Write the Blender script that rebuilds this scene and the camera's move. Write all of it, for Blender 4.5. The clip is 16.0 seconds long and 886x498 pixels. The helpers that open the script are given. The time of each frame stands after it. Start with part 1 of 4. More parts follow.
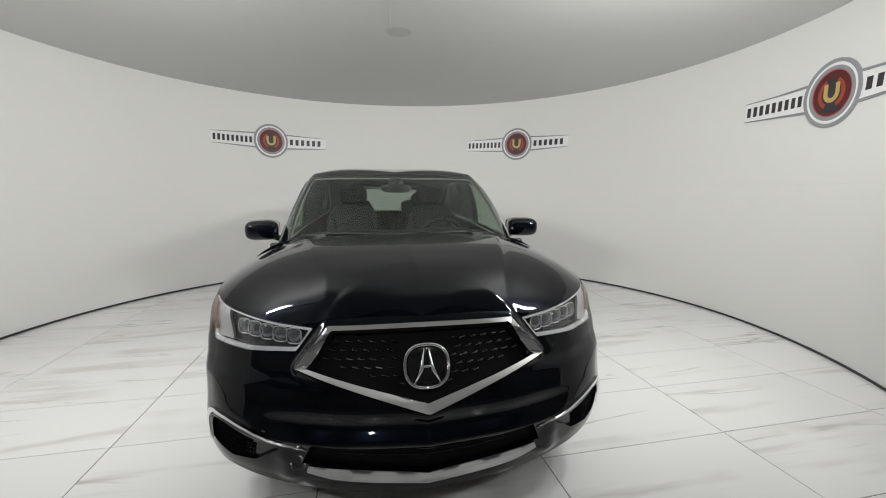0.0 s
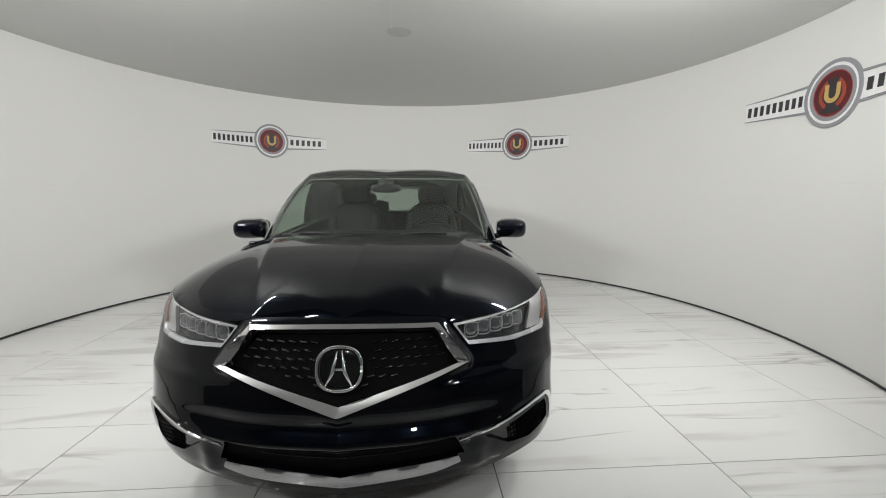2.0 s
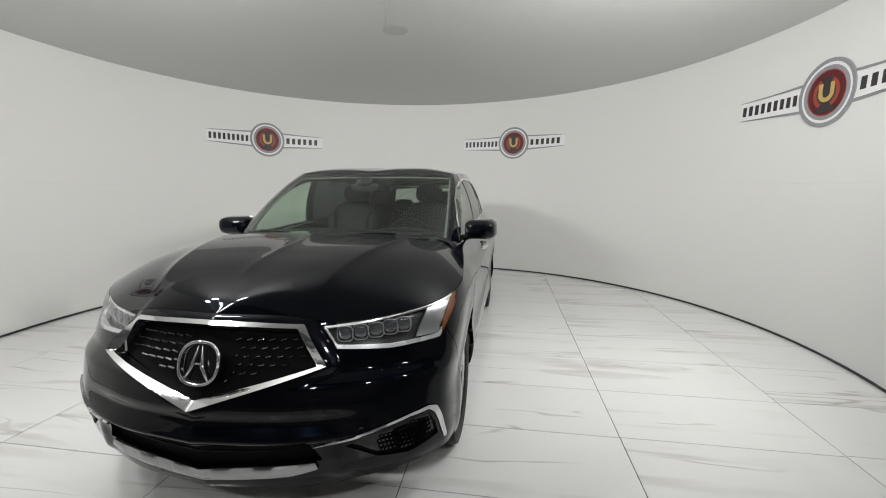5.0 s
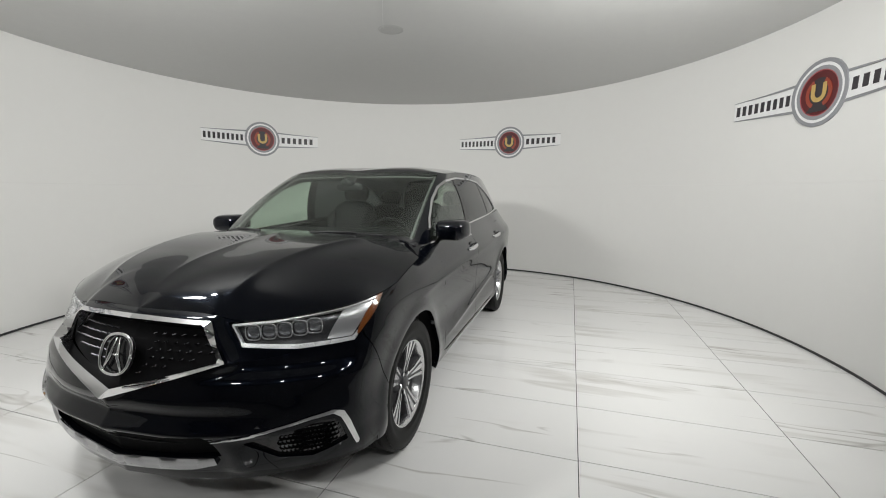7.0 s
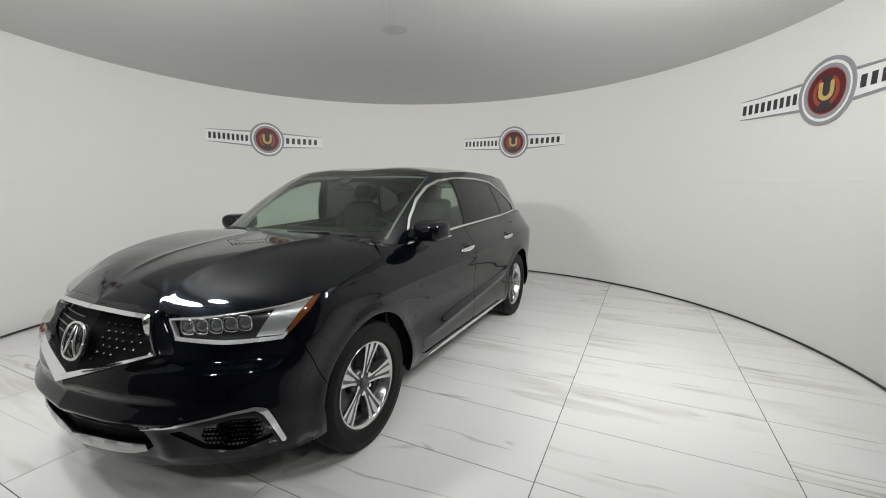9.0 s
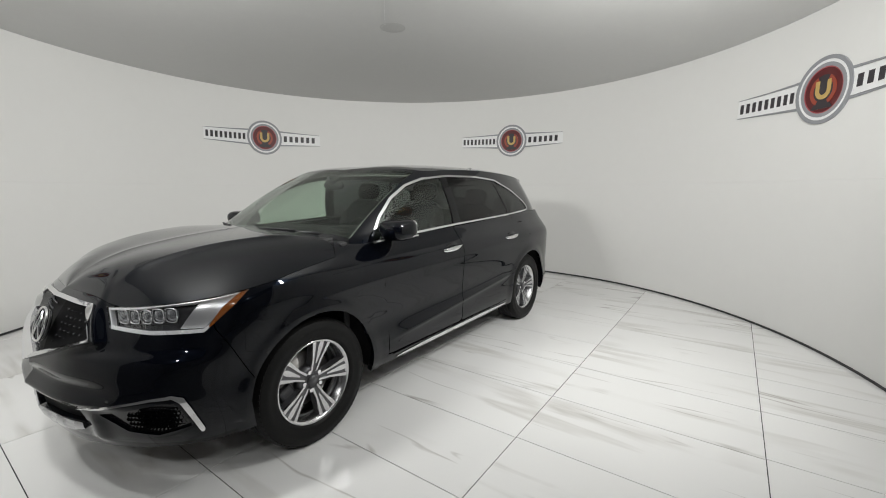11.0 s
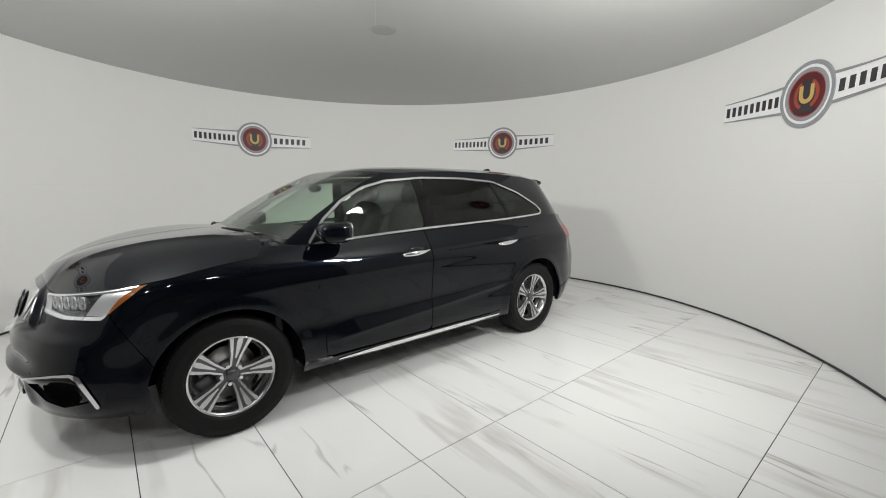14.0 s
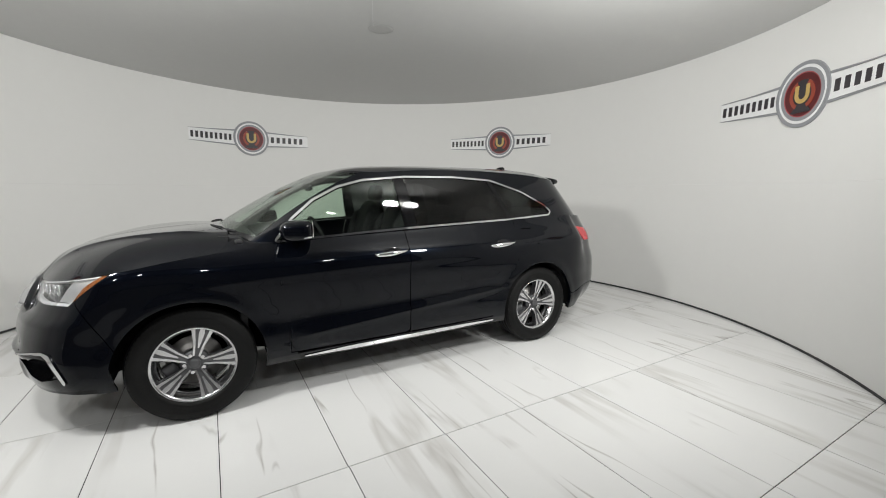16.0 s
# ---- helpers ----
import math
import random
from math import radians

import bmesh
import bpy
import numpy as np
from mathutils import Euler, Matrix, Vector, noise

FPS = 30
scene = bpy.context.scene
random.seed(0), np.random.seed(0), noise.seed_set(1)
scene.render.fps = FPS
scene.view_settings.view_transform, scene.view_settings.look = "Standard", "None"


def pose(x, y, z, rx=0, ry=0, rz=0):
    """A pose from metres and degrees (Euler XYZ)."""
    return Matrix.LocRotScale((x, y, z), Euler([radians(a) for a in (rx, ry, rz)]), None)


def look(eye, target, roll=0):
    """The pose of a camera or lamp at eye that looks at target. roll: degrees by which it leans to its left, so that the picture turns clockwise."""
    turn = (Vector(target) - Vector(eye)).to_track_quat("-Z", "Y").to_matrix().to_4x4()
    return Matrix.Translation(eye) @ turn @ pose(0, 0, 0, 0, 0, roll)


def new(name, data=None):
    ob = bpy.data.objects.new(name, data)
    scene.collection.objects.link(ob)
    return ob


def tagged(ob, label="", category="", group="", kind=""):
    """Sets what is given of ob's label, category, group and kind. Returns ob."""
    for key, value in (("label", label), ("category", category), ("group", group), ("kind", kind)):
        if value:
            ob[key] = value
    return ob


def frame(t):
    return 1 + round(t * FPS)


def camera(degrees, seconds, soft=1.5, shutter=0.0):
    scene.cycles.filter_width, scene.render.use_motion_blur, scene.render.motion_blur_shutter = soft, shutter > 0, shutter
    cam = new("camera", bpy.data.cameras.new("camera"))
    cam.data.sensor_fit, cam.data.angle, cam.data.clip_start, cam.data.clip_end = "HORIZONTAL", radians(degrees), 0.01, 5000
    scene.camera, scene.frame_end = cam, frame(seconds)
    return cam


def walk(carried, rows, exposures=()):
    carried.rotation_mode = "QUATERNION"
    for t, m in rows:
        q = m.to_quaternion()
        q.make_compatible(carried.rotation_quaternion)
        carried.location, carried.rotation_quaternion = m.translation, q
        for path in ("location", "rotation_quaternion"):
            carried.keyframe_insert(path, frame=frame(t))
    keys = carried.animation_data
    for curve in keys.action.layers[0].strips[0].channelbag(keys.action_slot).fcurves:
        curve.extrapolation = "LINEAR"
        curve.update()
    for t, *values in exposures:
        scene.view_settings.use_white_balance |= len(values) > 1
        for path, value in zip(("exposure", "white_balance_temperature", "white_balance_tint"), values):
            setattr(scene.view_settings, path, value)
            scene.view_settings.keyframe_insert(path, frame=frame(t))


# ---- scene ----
# --- camera: one spot in the doorway of the round studio, turned a little by the hand that holds it ---
EYE = (0.0, -3.987, 1.441)
CAMERA_TURNS = (
    (0.0, -6.440, -7.883, -0.067),
    (0.5, -6.499, -7.916, -0.072),
    (1.0, -6.443, -7.886, -0.080),
    (1.5, -6.394, -7.879, -0.088),
    (2.0, -6.384, -7.865, -0.091),
    (2.5, -6.509, -7.860, -0.089),
    (3.0, -6.608, -7.904, -0.083),
    (3.5, -6.580, -7.954, -0.085),
    (4.0, -6.469, -7.979, -0.077),
    (4.2, -6.581, -7.983, -0.072),
    (6.3, -7.116, -8.104, -0.069),
    (6.5, -7.315, -8.101, -0.061),
    (7.0, -7.415, -8.089, -0.042),
    (7.5, -7.196, -8.101, -0.011),
    (8.0, -7.040, -8.098, 0.025),
    (8.5, -6.877, -8.086, 0.053),
    (9.0, -6.836, -8.102, 0.077),
    (9.2, -6.890, -8.063, 0.063),
    (11.3, -7.220, -8.337, 0.049),
    (11.5, -7.453, -8.207, 0.035),
    (12.0, -7.774, -8.083, 0.030),
    (12.5, -7.972, -8.043, 0.030),
    (13.0, -8.187, -8.023, 0.034),
    (13.5, -8.276, -8.006, 0.035),
    (14.0, -8.305, -8.008, 0.033),
    (14.5, -8.317, -8.032, 0.030),
    (15.0, -8.331, -8.034, 0.016),
    (15.5, -8.511, -8.080, 0.009),
    (16.0, -8.669, -8.103, 0.005),
)
TABLE_TURNS = (
    (0.0, -86.63),
    (0.5, -88.46),
    (1.0, -90.32),
    (1.5, -92.22),
    (2.0, -94.17),
    (2.5, -96.20),
    (3.0, -98.23),
    (3.5, -100.22),
    (4.0, -102.32),
    (4.2, -103.17),
    (6.3, -112.08),
    (6.5, -112.99),
    (7.0, -115.31),
    (7.5, -117.34),
    (8.0, -119.32),
    (8.5, -121.34),
    (9.0, -123.45),
    (9.2, -124.33),
    (11.3, -134.15),
    (11.5, -135.14),
    (12.0, -137.73),
    (12.5, -140.40),
    (13.0, -143.06),
    (13.5, -145.71),
    (14.0, -148.35),
    (14.5, -150.97),
    (15.0, -153.64),
    (15.5, -156.39),
    (16.0, -159.13),
)
# the laid floor leads the car by a shrinking fraction of its turn
FLOOR_LEAD = ((0.0, 2.1), (1.0, 1.85), (2.0, 1.7), (3.0, 1.55), (4.2, 1.3), (6.3, 0.65), (8.0, 0.47), (9.2, 0.33), (11.3, 0.10), (12.5, 0.02), (14.0, 0.12), (16.0, 0.2))
cam = camera(94.79, 16.0, soft=1.0)
walk(cam, [(t, pose(*EYE, 90 + tilt, 0, turn) @ pose(0, 0, 0, 0, 0, -lean)) for t, turn, tilt, lean in CAMERA_TURNS])

# --- room sizes, metres ---
ROOM = (-0.026, -0.022)      # centre of the round wall
R_WALL = 3.882
H_CEIL = 3.021
DOOR_HALF = 41.0             # half the drive-in opening behind the camera, degrees

# --- light ---
world = bpy.data.worlds.new("world")
scene.world = world
world.use_nodes = True
world.node_tree.nodes["Background"].inputs[0].default_value = (0.8, 0.85, 0.9, 1)
world.node_tree.nodes["Background"].inputs[1].default_value = 0.05
scene.view_settings.exposure = 0.0


def lamp(name, where, target, size, power, colour=(0.985, 0.99, 0.965)):
    data = bpy.data.lights.new(name, "AREA")
    data.shape, data.size, data.energy, data.color = "DISK", size, power, colour
    ob = new(name, data)
    ob.matrix_world = look(where, target)
    return ob


# round studio lamps hang in pairs on either side of the opening and face the far wall
LAMPS = [((e * x, y, z), (e * 0.9, 3.2, 1.55), watts) for e in (-1, 1) for x, y, z, watts in ((1.66, -2.3, 2.46, 49), (2.22, -2.42, 2.52, 35))]
for where, target, watts in LAMPS:
    lamp("studio_lamp_light", where, target, 0.30, watts)
# the hall behind the opening has its own row of small ceiling lights, which the paint mirrors
HALL_LAMPS = [(x, y, 3.36) for x, y in ((-2.4, -5.0), (-0.8, -5.6), (0.8, -5.6), (2.4, -5.0))]
for x, y, z in HALL_LAMPS:
    lamp("hall_lamp_light", (x, y, z), (x, y, 0), 0.22, 23)

# --- materials ---
def material(name):
    m = bpy.data.materials.new(name)
    m.use_nodes = True
    nt = m.node_tree
    return m, nt, nt.nodes["Principled BSDF"]


def simple(name, colour, rough=0.5, metal=0.0, grain=0.06, scale=40.0, bump=0.0, coat=0.0, emit=0.0):
    """A surface with a fine grain and a broad unevenness of tone and gloss."""
    m, nt, b = material(name)
    b.inputs["Metallic"].default_value = metal
    geo = nt.nodes.new("ShaderNodeTexCoord")
    fine, broad = nt.nodes.new("ShaderNodeTexNoise"), nt.nodes.new("ShaderNodeTexNoise")
    fine.inputs["Scale"].default_value, broad.inputs["Scale"].default_value = scale, scale / 14
    fine.inputs["Detail"].default_value = 4
    add = nt.nodes.new("ShaderNodeMath")
    add.operation = "ADD"
    ramp = nt.nodes.new("ShaderNodeMapRange")
    ramp.inputs["From Max"].default_value = 2.0
    ramp.inputs["To Min"].default_value, ramp.inputs["To Max"].default_value = 1 - 2 * grain, 1 + 2 * grain
    mul = nt.nodes.new("ShaderNodeVectorMath")
    mul.operation = "MULTIPLY"
    mul.inputs[0].default_value = colour
    for n in (fine, broad):
        nt.links.new(geo.outputs["Object"], n.inputs["Vector"])
    nt.links.new(fine.outputs["Fac"], add.inputs[0])
    nt.links.new(broad.outputs["Fac"], add.inputs[1])
    nt.links.new(add.outputs[0], ramp.inputs["Value"])
    nt.links.new(ramp.outputs[0], mul.inputs[1])
    nt.links.new(mul.outputs[0], b.inputs["Base Color"])
    gloss = nt.nodes.new("ShaderNodeMapRange")
    gloss.inputs["To Min"].default_value, gloss.inputs["To Max"].default_value = rough * 0.8, min(1, rough * 1.2)
    nt.links.new(broad.outputs["Fac"], gloss.inputs["Value"])
    nt.links.new(gloss.outputs[0], b.inputs["Roughness"])
    if bump:
        bp = nt.nodes.new("ShaderNodeBump")
        bp.inputs["Strength"].default_value, bp.inputs["Distance"].default_value = 0.5, bump
        nt.links.new(fine.outputs["Fac"], bp.inputs["Height"])
        nt.links.new(bp.outputs[0], b.inputs["Normal"])
    b.inputs["Coat Weight"].default_value = coat
    b.inputs["Coat Roughness"].default_value = 0.02
    if emit:
        b.inputs["Emission Color"].default_value = (*colour, 1)
        b.inputs["Emission Strength"].default_value = emit
    return m


def marble_material():
    m, nt, b = material("white_marble")
    n = nt.nodes.new
    tex, info = n("ShaderNodeTexCoord"), n("ShaderNodeObjectInfo")
    shift = n("ShaderNodeVectorMath")
    shift.operation = "MULTIPLY_ADD"
    mulr = n("ShaderNodeMath")
    mulr.operation, mulr.inputs[1].default_value = "MULTIPLY", 37.0
    nt.links.new(info.outputs["Random"], mulr.inputs[0])
    comb = n("ShaderNodeCombineXYZ")
    for k in range(3):
        nt.links.new(mulr.outputs[0], comb.inputs[k])
    shift.inputs[1].default_value = (1, 1, 1)
    nt.links.new(tex.outputs["Object"], shift.inputs[0])
    nt.links.new(comb.outputs[0], shift.inputs[2])
    mapping = n("ShaderNodeMapping")
    mapping.inputs["Rotation"].default_value = (0, 0, radians(24))
    mapping.inputs["Scale"].default_value = (2.3, 0.26, 1)
    nt.links.new(shift.outputs[0], mapping.inputs["Vector"])

    def vein(scale, distortion, lo, hi, detail=6):
        """Thin dark threads where a distorted noise crosses its middle."""
        t = n("ShaderNodeTexNoise")
        t.inputs["Scale"].default_value, t.inputs["Detail"].default_value = scale, detail
        t.inputs["Distortion"].default_value = distortion
        t.inputs["Roughness"].default_value = 0.55
        nt.links.new(mapping.outputs[0], t.inputs["Vector"])
        s = n("ShaderNodeMath")
        s.operation, s.inputs[1].default_value = "SUBTRACT", 0.5
        nt.links.new(t.outputs["Fac"], s.inputs[0])
        a = n("ShaderNodeMath")
        a.operation = "ABSOLUTE"
        nt.links.new(s.outputs[0], a.inputs[0])
        r = n("ShaderNodeMapRange")
        r.inputs["From Min"].default_value, r.inputs["From Max"].default_value = lo, hi
        r.inputs["To Min"].default_value, r.inputs["To Max"].default_value = 1, 0
        nt.links.new(a.outputs[0], r.inputs["Value"])
        return r.outputs[0]

    def gate(scale, lo, hi):
        t = n("ShaderNodeTexNoise")
        t.inputs["Scale"].default_value = scale
        nt.links.new(shift.outputs[0], t.inputs["Vector"])
        r = n("ShaderNodeMapRange")
        r.inputs["From Min"].default_value, r.inputs["From Max"].default_value = lo, hi
        nt.links.new(t.outputs["Fac"], r.inputs["Value"])
        return r.outputs[0]

    def times(a, c, k=None):
        t = n("ShaderNodeMath")
        t.operation = "MULTIPLY"
        nt.links.new(a, t.inputs[0])
        if k is None:
            nt.links.new(c, t.inputs[1])
        else:
            t.inputs[1].default_value = k
        return t.outputs[0]

    thin = times(times(vein(1.05, 0.25, 0.0, 0.011, 3.2), gate(1.7, 0.47, 0.62)), None, 0.55)
    soft = times(times(vein(0.8, 0.3, 0.0, 0.045, 4), gate(1.3, 0.40, 0.62)), None, 0.46)
    cloud = times(gate(1.0, 0.45, 0.8), None, 0.14)
    col = None
    base = n("ShaderNodeRGB")
    base.outputs[0].default_value = (0.755, 0.752, 0.745, 1)
    col = base.outputs[0]
    for fac, tone in ((cloud, (0.55, 0.555, 0.56, 1)), (soft, (0.42, 0.40, 0.37, 1)), (thin, (0.24, 0.215, 0.19, 1))):
        mix = n("ShaderNodeMix")
        mix.data_type = "RGBA"
        nt.links.new(fac, mix.inputs["Factor"])
        nt.links.new(col, mix.inputs["A"])
        mix.inputs["B"].default_value = tone
        col = mix.outputs["Result"]
    nt.links.new(col, b.inputs["Base Color"])
    b.inputs["Roughness"].default_value = 0.07
    smear = n("ShaderNodeTexNoise")
    smear.inputs["Scale"].default_value = 3.0
    nt.links.new(tex.outputs["Object"], smear.inputs["Vector"])
    rr = n("ShaderNodeMapRange")
    rr.inputs["To Min"].default_value, rr.inputs["To Max"].default_value = 0.04, 0.14
    nt.links.new(smear.outputs["Fac"], rr.inputs["Value"])
    nt.links.new(rr.outputs[0], b.inputs["Roughness"])
    return m


MARBLE = marble_material()
WALL = simple("white_wall_paint", (0.735, 0.73, 0.715), 0.55, grain=0.012, scale=9, bump=0.0006)
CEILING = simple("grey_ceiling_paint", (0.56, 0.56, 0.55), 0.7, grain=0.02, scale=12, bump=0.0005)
FITTING = simple("dull_grey_fitting", (0.47, 0.47, 0.46), 0.8)
BASE = simple("black_baseboard", (0.03, 0.03, 0.032), 0.45)
GROUT = simple("dark_grout", (0.025, 0.025, 0.027), 0.8)
HALL_FLOOR = simple("grey_concrete", (0.16, 0.16, 0.158), 0.4, grain=0.1, scale=5)
HALL = simple("grey_hall_paint", (0.20, 0.20, 0.205), 0.8)
PAINT = simple("black_car_paint", (0.0013, 0.0017, 0.0032), 0.20, 0.0, grain=0.05, scale=6, coat=1.0)
PAINT.node_tree.nodes["Principled BSDF"].inputs["Specular IOR Level"].default_value = 0.02
PAINT.node_tree.nodes["Principled BSDF"].inputs["Coat IOR"].default_value = 1.37
PAINT.node_tree.nodes["Principled BSDF"].inputs["Specular Tint"].default_value = (0.35, 0.55, 1.0, 1)
CHROME = simple("chrome", (0.78, 0.78, 0.79), 0.06, 1.0, grain=0.01)
SKID_CHROME = simple("dull_chrome", (0.42, 0.42, 0.43), 0.10, 1.0, grain=0.08, scale=14)
SIGN_GREY = simple("sign_grey", (0.27, 0.275, 0.29), 0.4)
SIGN_ORANGE = simple("sign_orange", (0.30, 0.055, 0.03), 0.35)
SIGN_PALE = simple("sign_pale", (0.72, 0.72, 0.72), 0.4)
SIGN_WHITE = simple("sign_white", (0.80, 0.80, 0.80), 0.4)
SIGN_ROSE = simple("sign_rose", (0.36, 0.07, 0.08), 0.35)
SIGN_DARK = simple("sign_dark", (0.035, 0.03, 0.035), 0.4)
SIGN_RED = simple("sign_red", (0.11, 0.013, 0.015), 0.35, grain=0.25, scale=8)
SIGN_GOLD = simple("sign_gold", (0.52, 0.36, 0.12), 0.4)


# --- mesh helpers ---
def obj(name, verts, faces, mat, parent=None, label="", smooth=False):
    me = bpy.data.meshes.new(name)
    me.from_pydata([tuple(v) for v in verts], [], [tuple(f) for f in faces])
    if mat:
        me.materials.append(mat)
    if smooth:
        me.polygons.foreach_set("use_smooth", [True] * len(me.polygons))
    me.update()
    ob = new(name, me)
    ob.parent = parent
    if label:
        ob["label"] = label
    return ob


def part(name, bm, mat, parent, label="", smooth=False):
    bmesh.ops.recalc_face_normals(bm, faces=bm.faces)
    me = bpy.data.meshes.new(name)
    bm.to_mesh(me)
    bm.free()
    me.materials.append(mat)
    if smooth:
        me.polygons.foreach_set("use_smooth", [True] * len(me.polygons))
    ob = new(name, me)
    ob.parent = parent
    if label:
        ob["label"] = label
    return ob


def thing(name, label, category, group="", where=(0, 0, 0)):
    ob = new(name)
    ob.empty_display_size = 0.1
    ob.location = where
    return tagged(ob, label, category, group)


def box(bm, size, m=None, bevel=0.0, seg=2):
    made = bmesh.ops.create_cube(bm, size=1.0, matrix=(m or Matrix()) @ Matrix.Diagonal((*size, 1)))
    if bevel:
        vs = set(made["verts"])
        es = [e for e in bm.edges if e.verts[0] in vs and e.verts[1] in vs]
        bmesh.ops.bevel(bm, geom=es, offset=bevel, segments=seg, affect="EDGES", profile=0.5)
    return bm


def sweep_arc(profile, a0, a1, n, radius_at_zero):
    """Rings of a profile of (out, z) points carried round the room's centre from angle a0 to a1 (degrees, 0 faces +y)."""
    verts, faces, k = [], [], len(profile)
    for i in range(n + 1):
        a = radians(a0 + (a1 - a0) * i / n)
        for o, z in profile:
            r = radius_at_zero + o
            verts.append((ROOM[0] + r * math.sin(a), ROOM[1] + r * math.cos(a), z))
    for i in range(n):
        for j in range(k):
            p, q = i * k + j, i * k + (j + 1) % k
            faces.append((p, p + k, q + k, q))
    faces.append(tuple(range(k)))
    faces.append(tuple(range(n * k + k - 1, n * k - 1, -1)))
    return verts, faces

# --- the round studio ---
TURN = 180 - DOOR_HALF
v, f = sweep_arc([(0, 1.522), (0, H_CEIL), (0.12, H_CEIL), (0.12, 0.006), (0, 0.006), (0, 1.518), (0.002, 1.52)], -TURN, TURN, 160, R_WALL)
tagged(obj("wall_round", v, f, WALL, smooth=False), "smooth curved white painted studio wall with a faint seam", "wall", kind="structure")
for p in bpy.data.objects["wall_round"].data.polygons:
    p.use_smooth = p.normal.z ** 2 < 0.1 and len(p.vertices) == 4
wall_mesh = bpy.data.objects["wall_round"].data
for e in wall_mesh.edges:                            # the seam's edges stay crisp
    z0, z1 = (wall_mesh.vertices[i].co.z for i in e.vertices)
    e.use_edge_sharp = abs(z0 - z1) < 1e-5
v, f = sweep_arc([(-0.006, 0.003), (-0.006, 0.021), (-0.004, 0.024), (-0.001, 0.024), (-0.001, 0.003)], -TURN, TURN, 160, R_WALL)
tagged(obj("baseboard", v, f, BASE), "thin black baseboard strip at the wall foot", "baseboard", kind="structure")

bm = bmesh.new()
bmesh.ops.create_circle(bm, cap_ends=True, segments=128, radius=R_WALL + 0.12, matrix=pose(ROOM[0], ROOM[1], H_CEIL + 0.002))
up = bmesh.ops.extrude_face_region(bm, geom=bm.faces[:])
bmesh.ops.translate(bm, vec=(0, 0, 0.1), verts=[e for e in up["geom"] if isinstance(e, bmesh.types.BMVert)])
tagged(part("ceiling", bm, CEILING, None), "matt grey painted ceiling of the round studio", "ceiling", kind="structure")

# the plain hall beyond the drive-in opening
bm = bmesh.new()
for x0, x1, y0, y1, z0, z1 in ((-4.1, 4.1, -8.1, -8.0, 0, 3.4), (-4.2, -4.1, -8.1, -1.5, 0, 3.4), (4.1, 4.2, -8.1, -1.5, 0, 3.4),
                               (-4.2, 4.2, -8.1, -1.5, 3.4, 3.5)):
    box(bm, (x1 - x0, y1 - y0, z1 - z0), pose((x0 + x1) / 2, (y0 + y1) / 2, (z0 + z1) / 2))
tagged(part("wall_hall", bm, HALL, None), "plain grey wall of the hall outside the studio", "wall", kind="structure")
bm = bmesh.new()
box(bm, (14, 16, 0.1), pose(0, -1.5, -0.13))
tagged(part("ground", bm, HALL_FLOOR, None), "grey concrete slab under the turntable and hall", "floor", kind="structure")

# the turntable floor, which carries the car round
bm = bmesh.new()
bmesh.ops.create_circle(bm, cap_ends=True, segments=160, radius=R_WALL + 0.042)
bmesh.ops.translate(bm, vec=(0, 0, -0.003), verts=bm.verts)
up = bmesh.ops.extrude_face_region(bm, geom=bm.faces[:])
bmesh.ops.translate(bm, vec=(0, 0, -0.06), verts=[e for e in up["geom"] if isinstance(e, bmesh.types.BMVert)])
floor = tagged(part("floor", bm, GROUT, None), "round turning floor of polished white marble tiles with dark joints", "floor", kind="structure")


SIGNS = ((-98.2, 2.29, 1.27), (-31.84, 2.29, 1.27), (33.6, 2.29, 1.27), (99.83, 2.303, 1.335))


